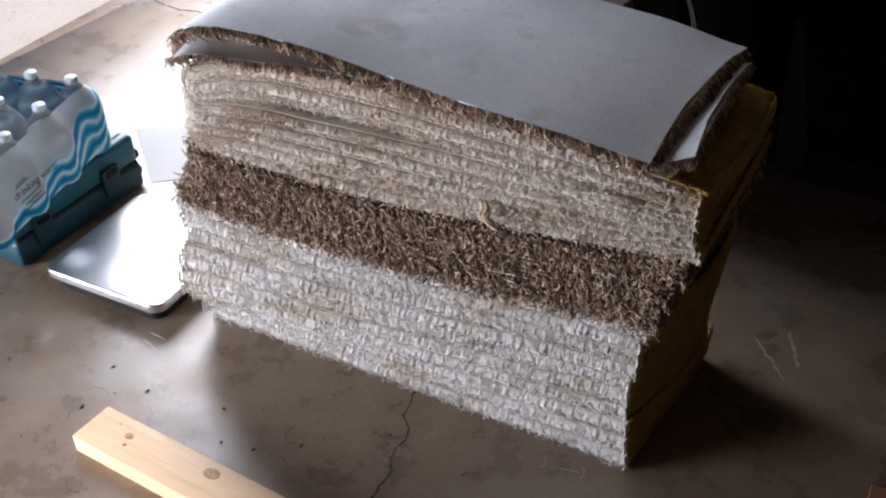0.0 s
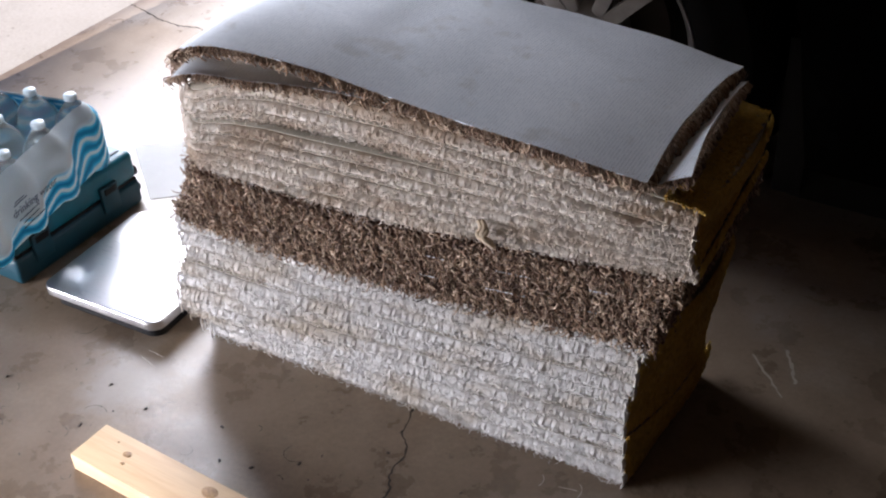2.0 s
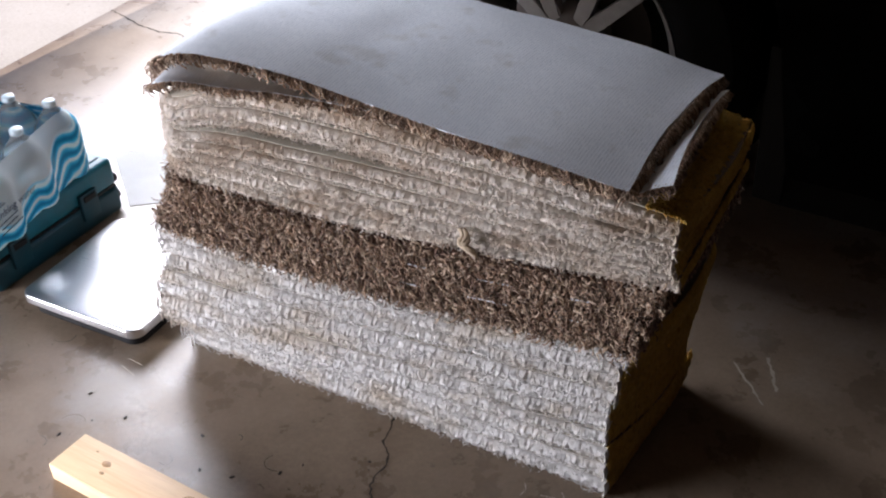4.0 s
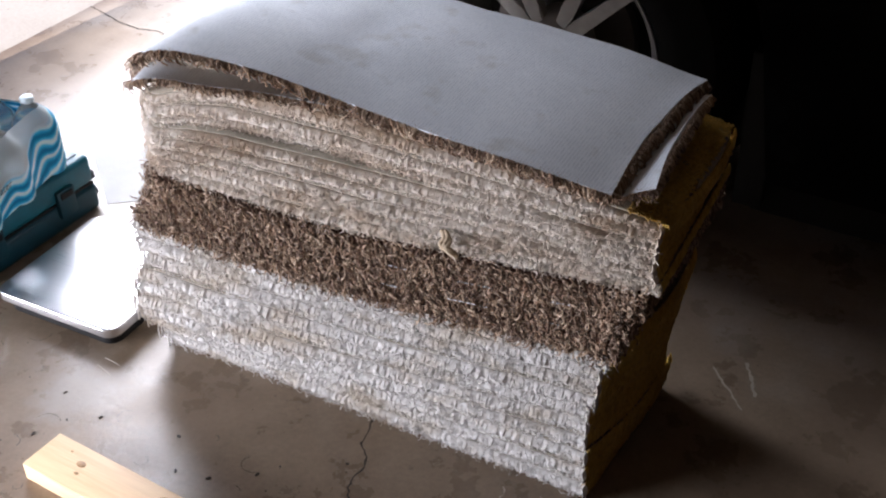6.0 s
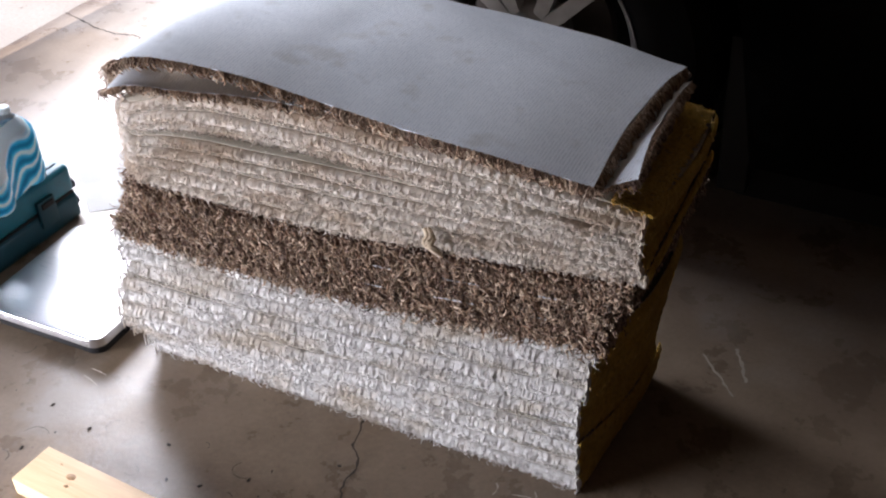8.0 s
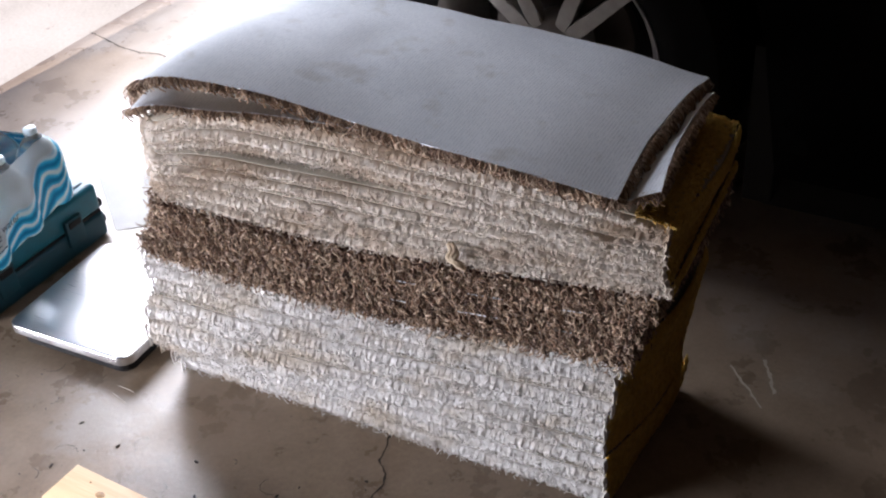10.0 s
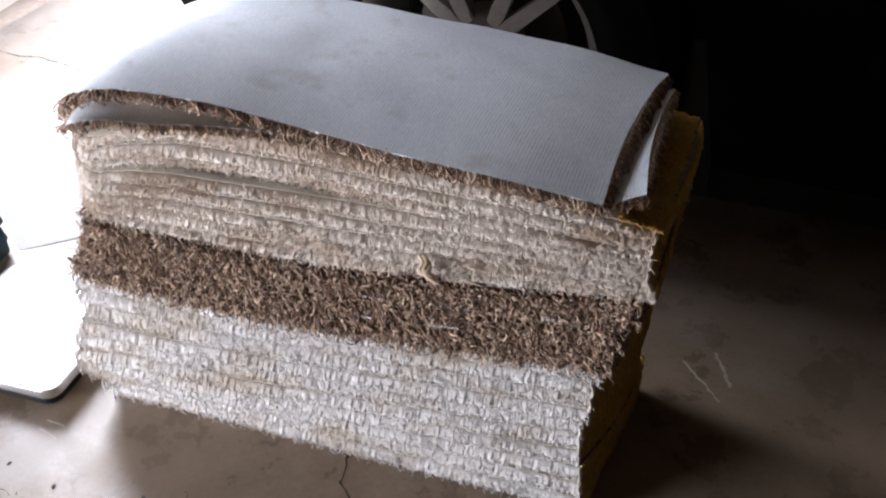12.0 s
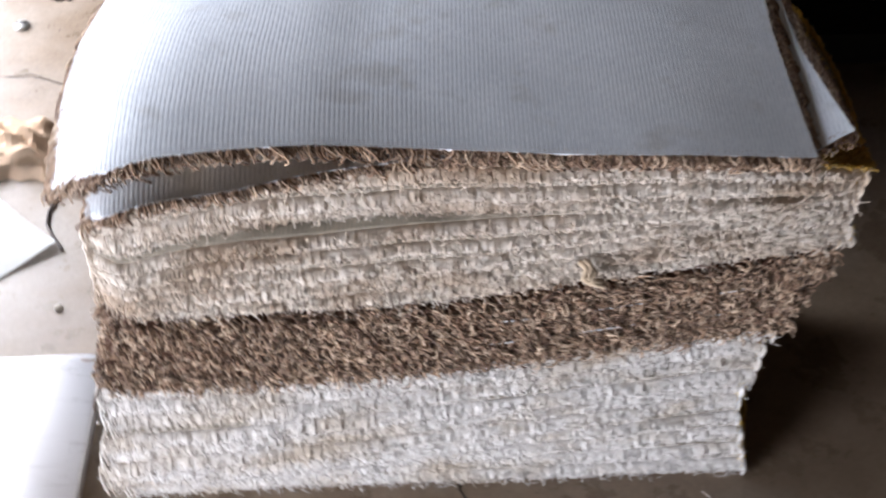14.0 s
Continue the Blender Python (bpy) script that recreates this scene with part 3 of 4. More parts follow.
def shaggy_piece(k0, k1, seed):
    """A folded brown carpet piece of the middle band: its long curled pile faces out."""
    r = np.random.default_rng(seed)
    lo, hi = between(band_low, band_high, k0, k1, seed, 0.003)
    ob = thing("carpet_piece", "brown and tan shaggy carpet piece folded with its pile outwards", "carpet piece", "stacked carpet pieces")
    kc = (k0 + k1) / 2
    zc = 0.295 + 0.14 * kc
    xl, xr = float(left_x(0.35 + 0.1 * kc)) - 0.002, float(right_x(zc))
    yb = float(back_y(zc))
    nx = 60
    gx = np.linspace(xl, xr, nx)
    prof = [(0.006, 1.0), (0.0, 0.75), (-0.002, 0.5), (0.0, 0.25), (0.006, 0.0)]
    lift = 0.012 + 0.002 * kc
    rows = [np.stack([gx, np.full(nx, yb), hi(gx) + lift], 1)]
    for dy, k in prof:
        z = lo(gx) + (hi(gx) - lo(gx)) * k
        rows.append(np.stack([gx, front_y(gx, zc) + dy, z], 1))
    rows.append(np.stack([gx, np.full(nx, yb), lo(gx) + lift], 1))
    v = np.concatenate(rows)
    i = np.arange(nx - 1)
    m = len(rows)
    q = [np.stack([j * nx + i, j * nx + i + 1, ((j + 1) % m) * nx + i + 1, ((j + 1) % m) * nx + i], 1) for j in range(m)]
    link("backing", mesh_from("backing", v, np.concatenate(q + [np.array([(0, 1, 2, 3)]), np.array([(0, 3, 4, 6)]), np.array([(nx - 1, 2 * nx - 1, 3 * nx - 1, 4 * nx - 1)])]), BROWN_BED), ob)
    if k0 > 0.1:
        for xa, xb in ((-0.40, -0.365), (-0.28, -0.21), (-0.12, -0.09)):
            pts = [(x, float(front_y(x, zc)) - 0.0045, float(lo(np.array([x]))[0]) + 0.004) for x in np.linspace(xa, xb, 7) + 0.05 * k0]
            part("backing_edge", rope(pts, 0.0011, 5), BACK_BLUE, ob, "blue-grey backing edge", smooth=70)
    width, tall = xr - xl, 0.13 * (k1 - k0)
    n = int(width * tall / (0.0042 ** 2))
    x, k = xl + width * r.random(n), r.random(n)
    # a few thin places let the backing show as short blue-grey lines
    bare = (np.abs(k - 0.5) < 0.05) & (wander(x, seed + 5, 21.0) > 0.45) & (x > -0.5)
    x, k = x[~bare], k[~bare]
    n = len(x)
    z = lo(x) + (hi(x) - lo(x)) * k
    y = front_y(x, zc) + 0.006 * (2 * k - 1) ** 2
    s = 6
    t = np.linspace(0, 1, s)[None, :]
    length = r.uniform(0.008, 0.0165, n)[:, None]
    side, drop = r.normal(0, 0.75, n)[:, None], r.normal(-0.25, 0.7, n)[:, None]
    w = r.uniform(3.0, 8.0, n)[:, None]
    ph = r.uniform(0, 6.3, n)[:, None]
    px = x[:, None] + length * (side * t + 0.34 * (np.sin(w * t + ph) - np.sin(ph)))
    py = y[:, None] - length * (0.75 * np.sin(t * 2.0)) + 0.002
    pz = z[:, None] + length * (drop * t + 0.34 * (np.cos(w * t + ph) - np.cos(ph)))
    sets = [yarns(np.stack([px, py, pz], 2), r.uniform(0.0009, 0.00145, n)[:, None] * np.array([0.9, 1, 1, 1, 0.95, 0.7])[None, :])]
    for sgn, xe in ((-1, xl), (1, xr)):
        n = int(0.36 * tall / (0.0042 ** 2))
        y, k = float(front_y(xe, zc)) + (yb - float(front_y(xe, zc))) * r.random(n), r.random(n)
        xa = np.full(n, xe)
        z = lo(xa) + (hi(xa) - lo(xa)) * k + lift * (y - y.min()) / (y.max() - y.min())
        length = r.uniform(0.007, 0.015, n)[:, None]
        a, b = r.normal(0, 0.7, n)[:, None], r.normal(-0.2, 0.7, n)[:, None]
        px = xe + sgn * length * 0.8 * np.sin(t * 2.0) - sgn * 0.002
        py, pz = y[:, None] + length * a * t, z[:, None] + length * b * t
        sets.append(yarns(np.stack([px, py, pz], 2), np.repeat(r.uniform(0.0009, 0.0014, n)[:, None], s, 1)))
    v, q = joined(*sets)
    tagged(link("pile", mesh_from("pile", v, q, PILE_BROWN), ob), kind="stuff")


for i, (k0, k1) in enumerate(((0, 0.34), (0.34, 0.66), (0.66, 1.0))):
    shaggy_piece(k0, k1, 900 + 31 * i)


def first_front(x):
    return 0.039 + 0.14 * x + 0.030 * hollow(x) + 0.08 * np.clip((-0.78 - x) / 0.096, 0, 1.2) ** 1.5


def eased(x, xs, ys, w=0.02):
    """A table of heights, rounded off between its entries."""
    return sum(np.interp(x + d * w, xs, ys) for d in (-1.5, -0.75, 0, 0.75, 1.5)) / 5


def sheet_z(x, y):
    """The upper face of the topmost sheet: it arches over the stack and droops at its free corner."""
    zf = eased(x, (-0.90, -0.876, -0.85, -0.82, -0.78, -0.73, -0.66, -0.58, -0.45, -0.30, -0.14, 0.0), (0.600, 0.619, 0.654, 0.685, 0.708, 0.716, 0.713, 0.705, 0.680, 0.654, 0.632, 0.607), 0.014) - 0.016 * hollow(x)
    d = np.clip(y - first_front(x), 0, 1)
    back = eased(x, (-0.92, -0.86, -0.78, -0.70, -0.40, -0.12, 0.0), (0.615, 0.645, 0.672, 0.678, 0.657, 0.630, 0.606), 0.03)
    k = smoothstep(0, 0.42, d)
    dent = 0.004 * np.exp(-((x + 0.52) / 0.05) ** 2 - ((y - 0.22) / 0.09) ** 2)
    return zf + (back - zf) * k + 0.014 * np.sin(np.clip(d / 0.42, 0, 1) * math.pi) + 0.003 * wander(x + 2.3 * y, 41, 9.0) * smoothstep(0, 0.15, d) - dent


def under_z(x, y):
    """The upper face of the second sheet, which sags away from the first near its left front corner and its right end."""
    loose = np.clip((-0.47 - x) / 0.22, 0, 1)
    d = y - first_front(x)
    fall = 0.014 * loose * (1 - smoothstep(0.0, 0.25, d)) + 0.008 * loose * (1 - smoothstep(-0.032, 0.012, d))
    return sheet_z(np.minimum(x, 0.0), y) - 0.017 - fall + 0.35 * np.clip(x, 0, 1)


def sheet(name, label, z_of, x0, x1, front, back, seed, bulge=0.0, taper=0.0, pitch=0.0052, fringe=0.015):
    """A carpet sheet lying pile down: ribbed backing on top and a brown fringe along its edges."""
    r = np.random.default_rng(seed)
    ob = thing(name, label, "carpet sheet", "stacked carpet pieces")
    nx, ny = int((x1 - x0) / pitch * 4), 44
    gx = np.linspace(x0, x1, nx)
    rib = 0.00034 * np.sin(gx * 2 * math.pi / pitch)
    top, bot = [], []
    u = np.linspace(0, 1, nx)
    flat_gx = gx
    for j in range(ny):
        k = j / (ny - 1)
        gx = flat_gx - bulge * math.sin(math.pi * min(1.0, k * 1.02)) ** 0.8 * (1 - u) ** 3 - taper * k * u ** 6 - 0.012 * math.sin(math.pi * k) * u ** 6
        f, b = front(gx), back(gx)
        y = f + (b - f) * k
        z = z_of(gx, y)
        weave = rib * (0.55 + 0.45 * np.sin(j * 2.1 + gx * 40))
        top.append(np.stack([gx, y, z + weave], 1))
        bot.append(np.stack([gx, y, z - 0.0022], 1))
    v = np.concatenate(top + bot)
    i = np.arange(nx - 1)
    q = []
    for j in range(ny - 1):
        q.append(np.stack([j * nx + i, j * nx + i + 1, (j + 1) * nx + i + 1, (j + 1) * nx + i], 1))
        o = ny * nx
        q.append(np.stack([o + (j + 1) * nx + i, o + (j + 1) * nx + i + 1, o + j * nx + i + 1, o + j * nx + i], 1))
    for j in (0, ny - 1):
        q.append(np.stack([j * nx + i, ny * nx + j * nx + i, ny * nx + j * nx + i + 1, j * nx + i + 1], 1))
    j = np.arange(ny - 1)
    for e in (0, nx - 1):
        q.append(np.stack([j * nx + e, (j + 1) * nx + e, (ny + j + 1) * nx + e, (ny + j) * nx + e], 1))
    me = mesh_from("backing", v, np.concatenate(q), BACK_BLUE)
    me.set_sharp_from_angle(angle=radians(72))
    link("backing", me, ob)
    # pile: a dense mat set in from the edges, and loose yarns along front and ends
    mx = np.linspace(x0 + 0.004, x1 - 0.004, 80)
    rows = []
    for f2, dz in ((0.006, -0.003), (0.35, -0.003), (0.35, -0.003 - fringe * 0.8), (0.006, -0.003 - fringe * 0.8)):
        px = mx - taper * f2 / 0.36 * np.linspace(0, 1, 80) ** 4
        y = front(px) + f2
        rows.append(np.stack([px, y, z_of(px, y) + dz], 1))
    mv = np.concatenate(rows)
    i = np.arange(79)
    mq = np.concatenate([np.stack([a * 80 + i, a * 80 + i + 1, b * 80 + i + 1, b * 80 + i], 1) for a, b in ((0, 1), (1, 2), (2, 3), (3, 0))])
    sets = [(mv, mq)]
    s = 6
    t = np.linspace(0, 1, s)[None, :]

    def loose(ex, ey, nxn, nyn, count):
        n = len(ex)
        length = r.uniform(0.8, 1.35, n)[:, None] * fringe
        a = r.normal(0, 0.5, n)[:, None]
        w, ph = r.uniform(2, 5, n)[:, None], r.uniform(0, 6.3, n)[:, None]
        o = r.uniform(0.0, 0.7, n)[:, None]
        px = ex[:, None] + nxn * length * o * np.sin(2.4 * t) + abs(nyn) * length * (a * t + 0.32 * (np.sin(w * t + ph) - np.sin(ph)))
        py = ey[:, None] + nyn * length * o * np.sin(2.4 * t) + abs(nxn) * length * (a * t + 0.2 * (np.sin(w * t + ph) - np.sin(ph)))
        pz = z_of(ex, ey)[:, None] - 0.0006 - length * t
        sets.append(yarns(np.stack([px, py, pz], 2), np.repeat(r.uniform(0.0008, 0.0012, n)[:, None], s, 1)))

    for row in range(4):
        n = int((x1 - x0) / 0.0032)
        ex = r.uniform(x0, x1, n)
        loose(ex, front(ex) - 0.0008 + 0.003 * row, 0, -1, n)
    for sgn, xe in ((-1, x0), (1, x1)):
        for row in range(3):
            n = 240
            ey = r.uniform(float(front(np.array(xe))), float(back(np.array(xe))), n)
            kk = (ey - ey.min()) / (ey.max() - ey.min())
            ex = xe - (bulge * np.sin(math.pi * kk) ** 0.8 if sgn < 0 else taper * kk)
            loose(ex - sgn * (0.001 + 0.003 * row), ey, sgn, 0, n)
    v, q = joined(*sets)
    tagged(link("pile", mesh_from("pile", v, q, PILE_BROWN), ob), kind="stuff")
    return ob


def first_back(x):
    return eased(x, (-0.88, -0.82, -0.7, -0.35, 0.0), (0.33, 0.395, 0.410, 0.428, 0.436), 0.03) + 0.003 * wander(x, 77, 11.0)


sheet("carpet_sheet", "brown carpet sheet lying pile down, pale blue-grey ribbed backing up", sheet_z, -0.876, -0.005, first_front, first_back, 51, bulge=0.022)
sheet("carpet_sheet", "second brown carpet sheet with blue-grey ribbed backing, pile down", under_z, -0.815, 0.046,
      lambda x: first_front(x) - 0.026 * np.clip((-0.45 - x) / 0.2, 0, 1) + 0.012 * smoothstep(-0.5, -0.3, x) + 0.022 * smoothstep(-0.05, 0.047, x), lambda x: first_back(x) - 0.03, 52, bulge=0.015, taper=0.032, fringe=0.012)

# a loose curled tuft that sticks out of the cream edge
curl_pts = [(-0.268 + 0.018 * k / 9 + 0.005 * math.sin(k * 0.9), 0.008 - 0.014 * math.sin(k / 9 * 2.4), 0.474 - 0.030 * k / 9) for k in range(10)]
tuft = thing("yarn_tuft", "curled cream yarn tuft sticking out of the carpet edge", "yarn tuft")
for dx, dz, rr in ((0, 0, 0.0052), (0.005, -0.003, 0.0042), (-0.005, 0.002, 0.0040), (0.001, 0.003, 0.0040)):
    part("strand", rope([(x + dx, y - abs(dx) * 0.3, z + dz) for x, y, z in curl_pts], rr), PILE_TAN, tuft, smooth=70)


# ---------------------------------------------------------------- lumber
plank = thing("wood_plank", "pale pine two-by-four offcut with knots lying on the concrete", "lumber", at=(-0.881, -0.339, 0.0))
plank.rotation_euler = (0, 0, radians(-2.0))
part("board", box(0, 1.15, -0.089, 0, 0.0, 0.038, 0.0025), PINE, plank, smooth=40)
for kx, ky, ks in ((0.092, -0.036, 0.008), (0.100, -0.056, 0.004), (0.282, -0.026, 0.014), (0.055, -0.022, 0.002)):
    kb2 = lathe([(0.001, 0.0008), (ks * 0.6, 0.0010), (ks, 0.0002), (ks, -0.004)], 14)
    moved(kb2, Matrix.Translation((kx, ky, 0.038)) @ Matrix.Diagonal((1.2, 0.85, 1, 1)))
    part("knot", kb2, KNOT, plank, "dark round knot", smooth=60)

# ---------------------------------------------------------------- platform scale
plate = thing("platform_scale", "brushed steel parcel scale platform with rounded corners on the floor", "scale", at=(-0.979, -0.098, 0))
plate.rotation_euler = (0, 0, radians(2.5))


def rounded_rect(w, d, r, z0, z1, edge):
    bm = bmesh.new()
    pts = []
    for cx, cy, a0 in ((w - r, d - r, 0), (r, d - r, 90), (r, r, 180), (w - r, r, 270)):
        for k in range(7):
            a = radians(a0 + 15 * k)
            pts.append((cx + r * math.cos(a), cy + r * math.sin(a)))
    f = bm.faces.new([bm.verts.new((x, y, z0)) for x, y in pts])
    ext = bmesh.ops.extrude_face_region(bm, geom=[f])
    for v in ext["geom"]:
        if isinstance(v, bmesh.types.BMVert):
            v.co.z = z1
    tops = [e for e in bm.edges if all(abs(v.co.z - z1) < 1e-6 for v in e.verts)]
    bmesh.ops.bevel(bm, geom=tops, offset=edge, segments=3, affect="EDGES", profile=0.5)
    return bm


part("platform", moved(rounded_rect(0.318, 0.318, 0.028, 0.036, 0.056, 0.004), Matrix.Translation((-0.318, 0, 0))), STEEL, plate, "brushed stainless steel top", smooth=30)
part("base", moved(rounded_rect(0.29, 0.29, 0.028, 0.006, 0.0355, 0.003), Matrix.Translation((-0.304, 0.014, 0))), BLACK_PLASTIC, plate, smooth=30)
for fx in (-0.27, -0.045):
    for fy in (0.045, 0.27):
        part("foot", moved(lathe([(0.014, 0), (0.014, 0.007)], 12), Matrix.Translation((fx, fy, 0))), BLACK_RUBBER, plate)

# ---------------------------------------------------------------- tool case and water
case = thing("tool_case", "dark teal plastic tool case lying flat on the floor", "tool case", at=(-1.392, -0.09, 0))
part("lower_shell", box(-0.34, 0, 0, 0.385, 0.0, 0.068, 0.012, 3), TEAL_DARK, case, smooth=40)
part("upper_shell", box(-0.338, -0.002, 0.002, 0.383, 0.071, 0.144, 0.014, 3), TEAL, case, smooth=40)
part("seam_band", box(-0.334, -0.006, 0.006, 0.379, 0.066, 0.073), BLACK_PLASTIC, case)
for ly in (0.075, 0.285):
    la = part("latch", box(-0.003, 0.009, ly - 0.026, ly + 0.026, 0.035, 0.105, 0.004), TEAL_DARK, case, smooth=40)
    part("latch_hook", box(0.0085, 0.013, ly - 0.018, ly + 0.018, 0.085, 0.100, 0.002), BLACK_PLASTIC, la)
for hy in (0.03, 0.075):
    part("hinge_knob", moved(lathe([(0.013, 0), (0.013, 0.016), (0.008, 0.020)], 14, "y"), Matrix.Translation((-0.03, 0.382, hy))), BLACK_PLASTIC, case, smooth=50)
for gx in (-0.075, -0.030):
    part("rib", box(gx - 0.003, gx + 0.003, 0.30, 0.365, 0.1425, 0.1465, 0.001), TEAL_DARK, case)


# the printed film: blue and white swirls that sink towards one side of the pack
fv = ft.nodes.new("ShaderNodeTexCoord")
fsep = ft.nodes.new("ShaderNodeSeparateXYZ")
ft.links.new(fv.outputs["Object"], fsep.inputs["Vector"])


def fmath(op, a, b, c=None):
    n = ft.nodes.new("ShaderNodeMath")
    n.operation = op
    for i, value in enumerate((a, b, c)):
        if value is None:
            continue
        if hasattr(value, "is_output"):
            ft.links.new(value, n.inputs[i])
        else:
            n.inputs[i].default_value = value
    return n.outputs[0]


yy, zz = fsep.outputs["Y"], fsep.outputs["Z"]
warp = noise_tex(ft, fv.outputs["Object"], 7.0, 2)
crest = fmath("MULTIPLY_ADD", fmath("COSINE", fmath("MULTIPLY", yy, 50.0), 0.0), -0.012, fmath("MULTIPLY_ADD", fmath("MULTIPLY_ADD", yy, 0.65, 0.55), yy, 0.150))
rel = fmath("SUBTRACT", zz, crest)
bands = fmath("SINE", fmath("MULTIPLY_ADD", warp, 14.0, fmath("MULTIPLY", rel, 165.0)), 0.0)
swirl = ramp(ft, fmath("MULTIPLY_ADD", bands, 0.5, 0.5), [(0.05, (0.01, 0.22, 0.46)), (0.38, (0.02, 0.44, 0.76)), (0.70, (0.10, 0.60, 0.86)), (1.0, (0.70, 0.90, 0.96))])
inside = ramp(ft, fmath("MULTIPLY_ADD", rel, 10.0, 0.5), [(0.50, (1, 1, 1)), (0.60, (0, 0, 0))])
ft.links.new(mixed(ft, inside, (0.80, 0.90, 0.95), swirl), fb.inputs["Base Color"])
clear = ramp(ft, fmath("MULTIPLY_ADD", rel, 10.0, 0.5), [(0.50, (0.04,) * 3), (0.62, (0.5,) * 3)])
ft.links.new(clear, fb.inputs["Transmission Weight"])
fb.inputs["IOR"].default_value = 1.15

pack = thing("water_bottle_pack", "shrink-wrapped water bottle pack with blue swirl film on tool case", "water pack", at=(-1.432, 0.19, 0.1465))
pack.rotation_euler, pack.scale = (0, 0, radians(14)), (1, 1, 0.94)
# own axes: x across the pack towards the room, y along the front row (0 at its far end, falling towards the near end)
PITCH, RAD = 0.126, 0.052
BOTTLE = [(0.001, 0.002), (RAD * 0.75, 0.0), (RAD * 0.93, 0.010), (RAD * 0.93, 0.045), (RAD * 0.87, 0.052), (RAD * 0.93, 0.060), (RAD * 0.93, 0.115),
          (RAD * 0.86, 0.135), (RAD * 0.58, 0.160), (0.017, 0.176), (0.0145, 0.180), (0.0145, 0.188)]
CAPS = [(0.0125, 0.184), (0.0145, 0.185), (0.0145, 0.197), (0.0125, 0.199), (0.001, 0.1992)]
spots = [(-0.104 * col, -PITCH * row) for col in range(3) for row in range(4)]
first = None
for bx, by in spots:
    if first is None:
        first = part("bottle", moved(lathe(BOTTLE, 24), Matrix.Translation((bx, by, 0))), WATER, pack, "clear plastic water bottle", smooth=50)
        cap0 = part("cap", moved(lathe(CAPS, 20), Matrix.Translation((bx, by, 0))), CAP, first, "white screw cap", smooth=50)
        bmesh_first = first.data
        continue
    ob = link("bottle", bmesh_first, pack, "clear plastic water bottle")
    ob.location = (bx, by, 0)
    link("cap", cap0.data, ob, "white screw cap")


def film_mesh():
    """A film sleeve that hugs the outer bottles: scalloped in plan, drawn in over the shoulders."""
    bm = bmesh.new()
    xa, xb = -0.104 * 2, 0.0
    ya, yb = -PITCH * 3, 0.0
    ring = []
    # walk round the pack; each outer bottle pushes the film out
    edge = [((xb, yb - PITCH * r), 0) for r in range(4)] + [((xb - 0.104 * c, ya), 270) for c in range(3)] + [((xa, ya + PITCH * r), 180) for r in range(4)] + [((xa + 0.104 * c, yb), 90) for c in range(3)]
    for (cx, cy), a0 in edge:
        for da in (38, 19, 0, -19, -38):
            a = radians(a0 + da)
            ring.append((cx, cy, math.cos(a), math.sin(a), da))
    rows = []
    for z, r, pinch in ((0.001, 0.90, 0), (0.006, 1.0, 0), (0.03, 1.02, 0), (0.06, 1.01, 0), (0.09, 1.02, 0), (0.118, 1.01, 0), (0.138, 0.94, 0), (0.157, 0.70, 0), (0.172, 0.42, 0)):
        rows.append([bm.verts.new((cx + RAD * r * ca, cy + RAD * r * sa, z + 0.008 * (1 - math.cos(radians(da * 2))) * (1 if z < 0.02 else 0))) for cx, cy, ca, sa, da in ring])
    n = len(ring)
    for a, b in zip(rows, rows[1:]):
        for i in range(n):
            bm.faces.new((a[i], a[(i + 1) % n], b[(i + 1) % n], b[i]))
    return bm


part("film", film_mesh(), FILM, pack, "printed blue and white swirl film", smooth=70)


def words(text, size, m, parent, mat):
    cu = bpy.data.curves.new("print", "FONT")
    cu.body, cu.size, cu.extrude = text, size, 0.0002
    ob = new("print", cu)
    ob.parent, ob.matrix_basis = parent, m
    cu.materials.append(mat)
    return ob


facing = Matrix(((0, 0, 1, 0), (1, 0, 0, 0), (0, 1, 0, 0), (0, 0, 0, 1)))
words("drinking water", 0.0265, Matrix.Translation((RAD * 1.04, -0.335, 0.088)) @ pose(0, 0, 0, -3, 0, 0) @ facing, pack, INK)
for by, bz, bl in ((-0.32, 0.118, 0.032), (-0.325, 0.112, 0.045), (-0.32, 0.072, 0.07), (-0.31, 0.060, 0.055), (-0.315, 0.048, 0.075)):
    part("print_bar", box(RAD * 1.035, RAD * 1.04, by, by + bl, bz, bz + 0.0028), INK, pack, "small dark print line")

# ---------------------------------------------------------------- loose papers, cable, bolt and cardboard
sheet_paper = bmesh.new()
corner = [Vector((-1.15, 0.51, 0)), Vector((-1.335, 0.68, 0)), Vector((-1.60, 0.476, 0)), Vector((-1.385, 0.305, 0))]
grid = []
for i in range(11):
    row = []
    for j in range(11):
        u, w = i / 10, j / 10
        p = corner[0] * (1 - u) * (1 - w) + corner[1] * u * (1 - w) + corner[2] * u * w + corner[3] * (1 - u) * w
        p.z = 0.0012 + 0.016 * max(0, 1 - math.hypot(u, w) * 2.2) ** 1.5 + 0.001 * math.sin(5 * u + 3 * w)
        row.append(sheet_paper.verts.new(p))
    grid.append(row)
for i in range(10):
    for j in range(10):
        sheet_paper.faces.new((grid[i][j], grid[i + 1][j], grid[i + 1][j + 1], grid[i][j + 1]))
bmesh.ops.solidify(sheet_paper, geom=sheet_paper.faces[:], thickness=0.0006)
tagged(part("paper_sheet", sheet_paper, PAPER, smooth=60), "blank white paper sheet lying on the concrete floor", "paper")

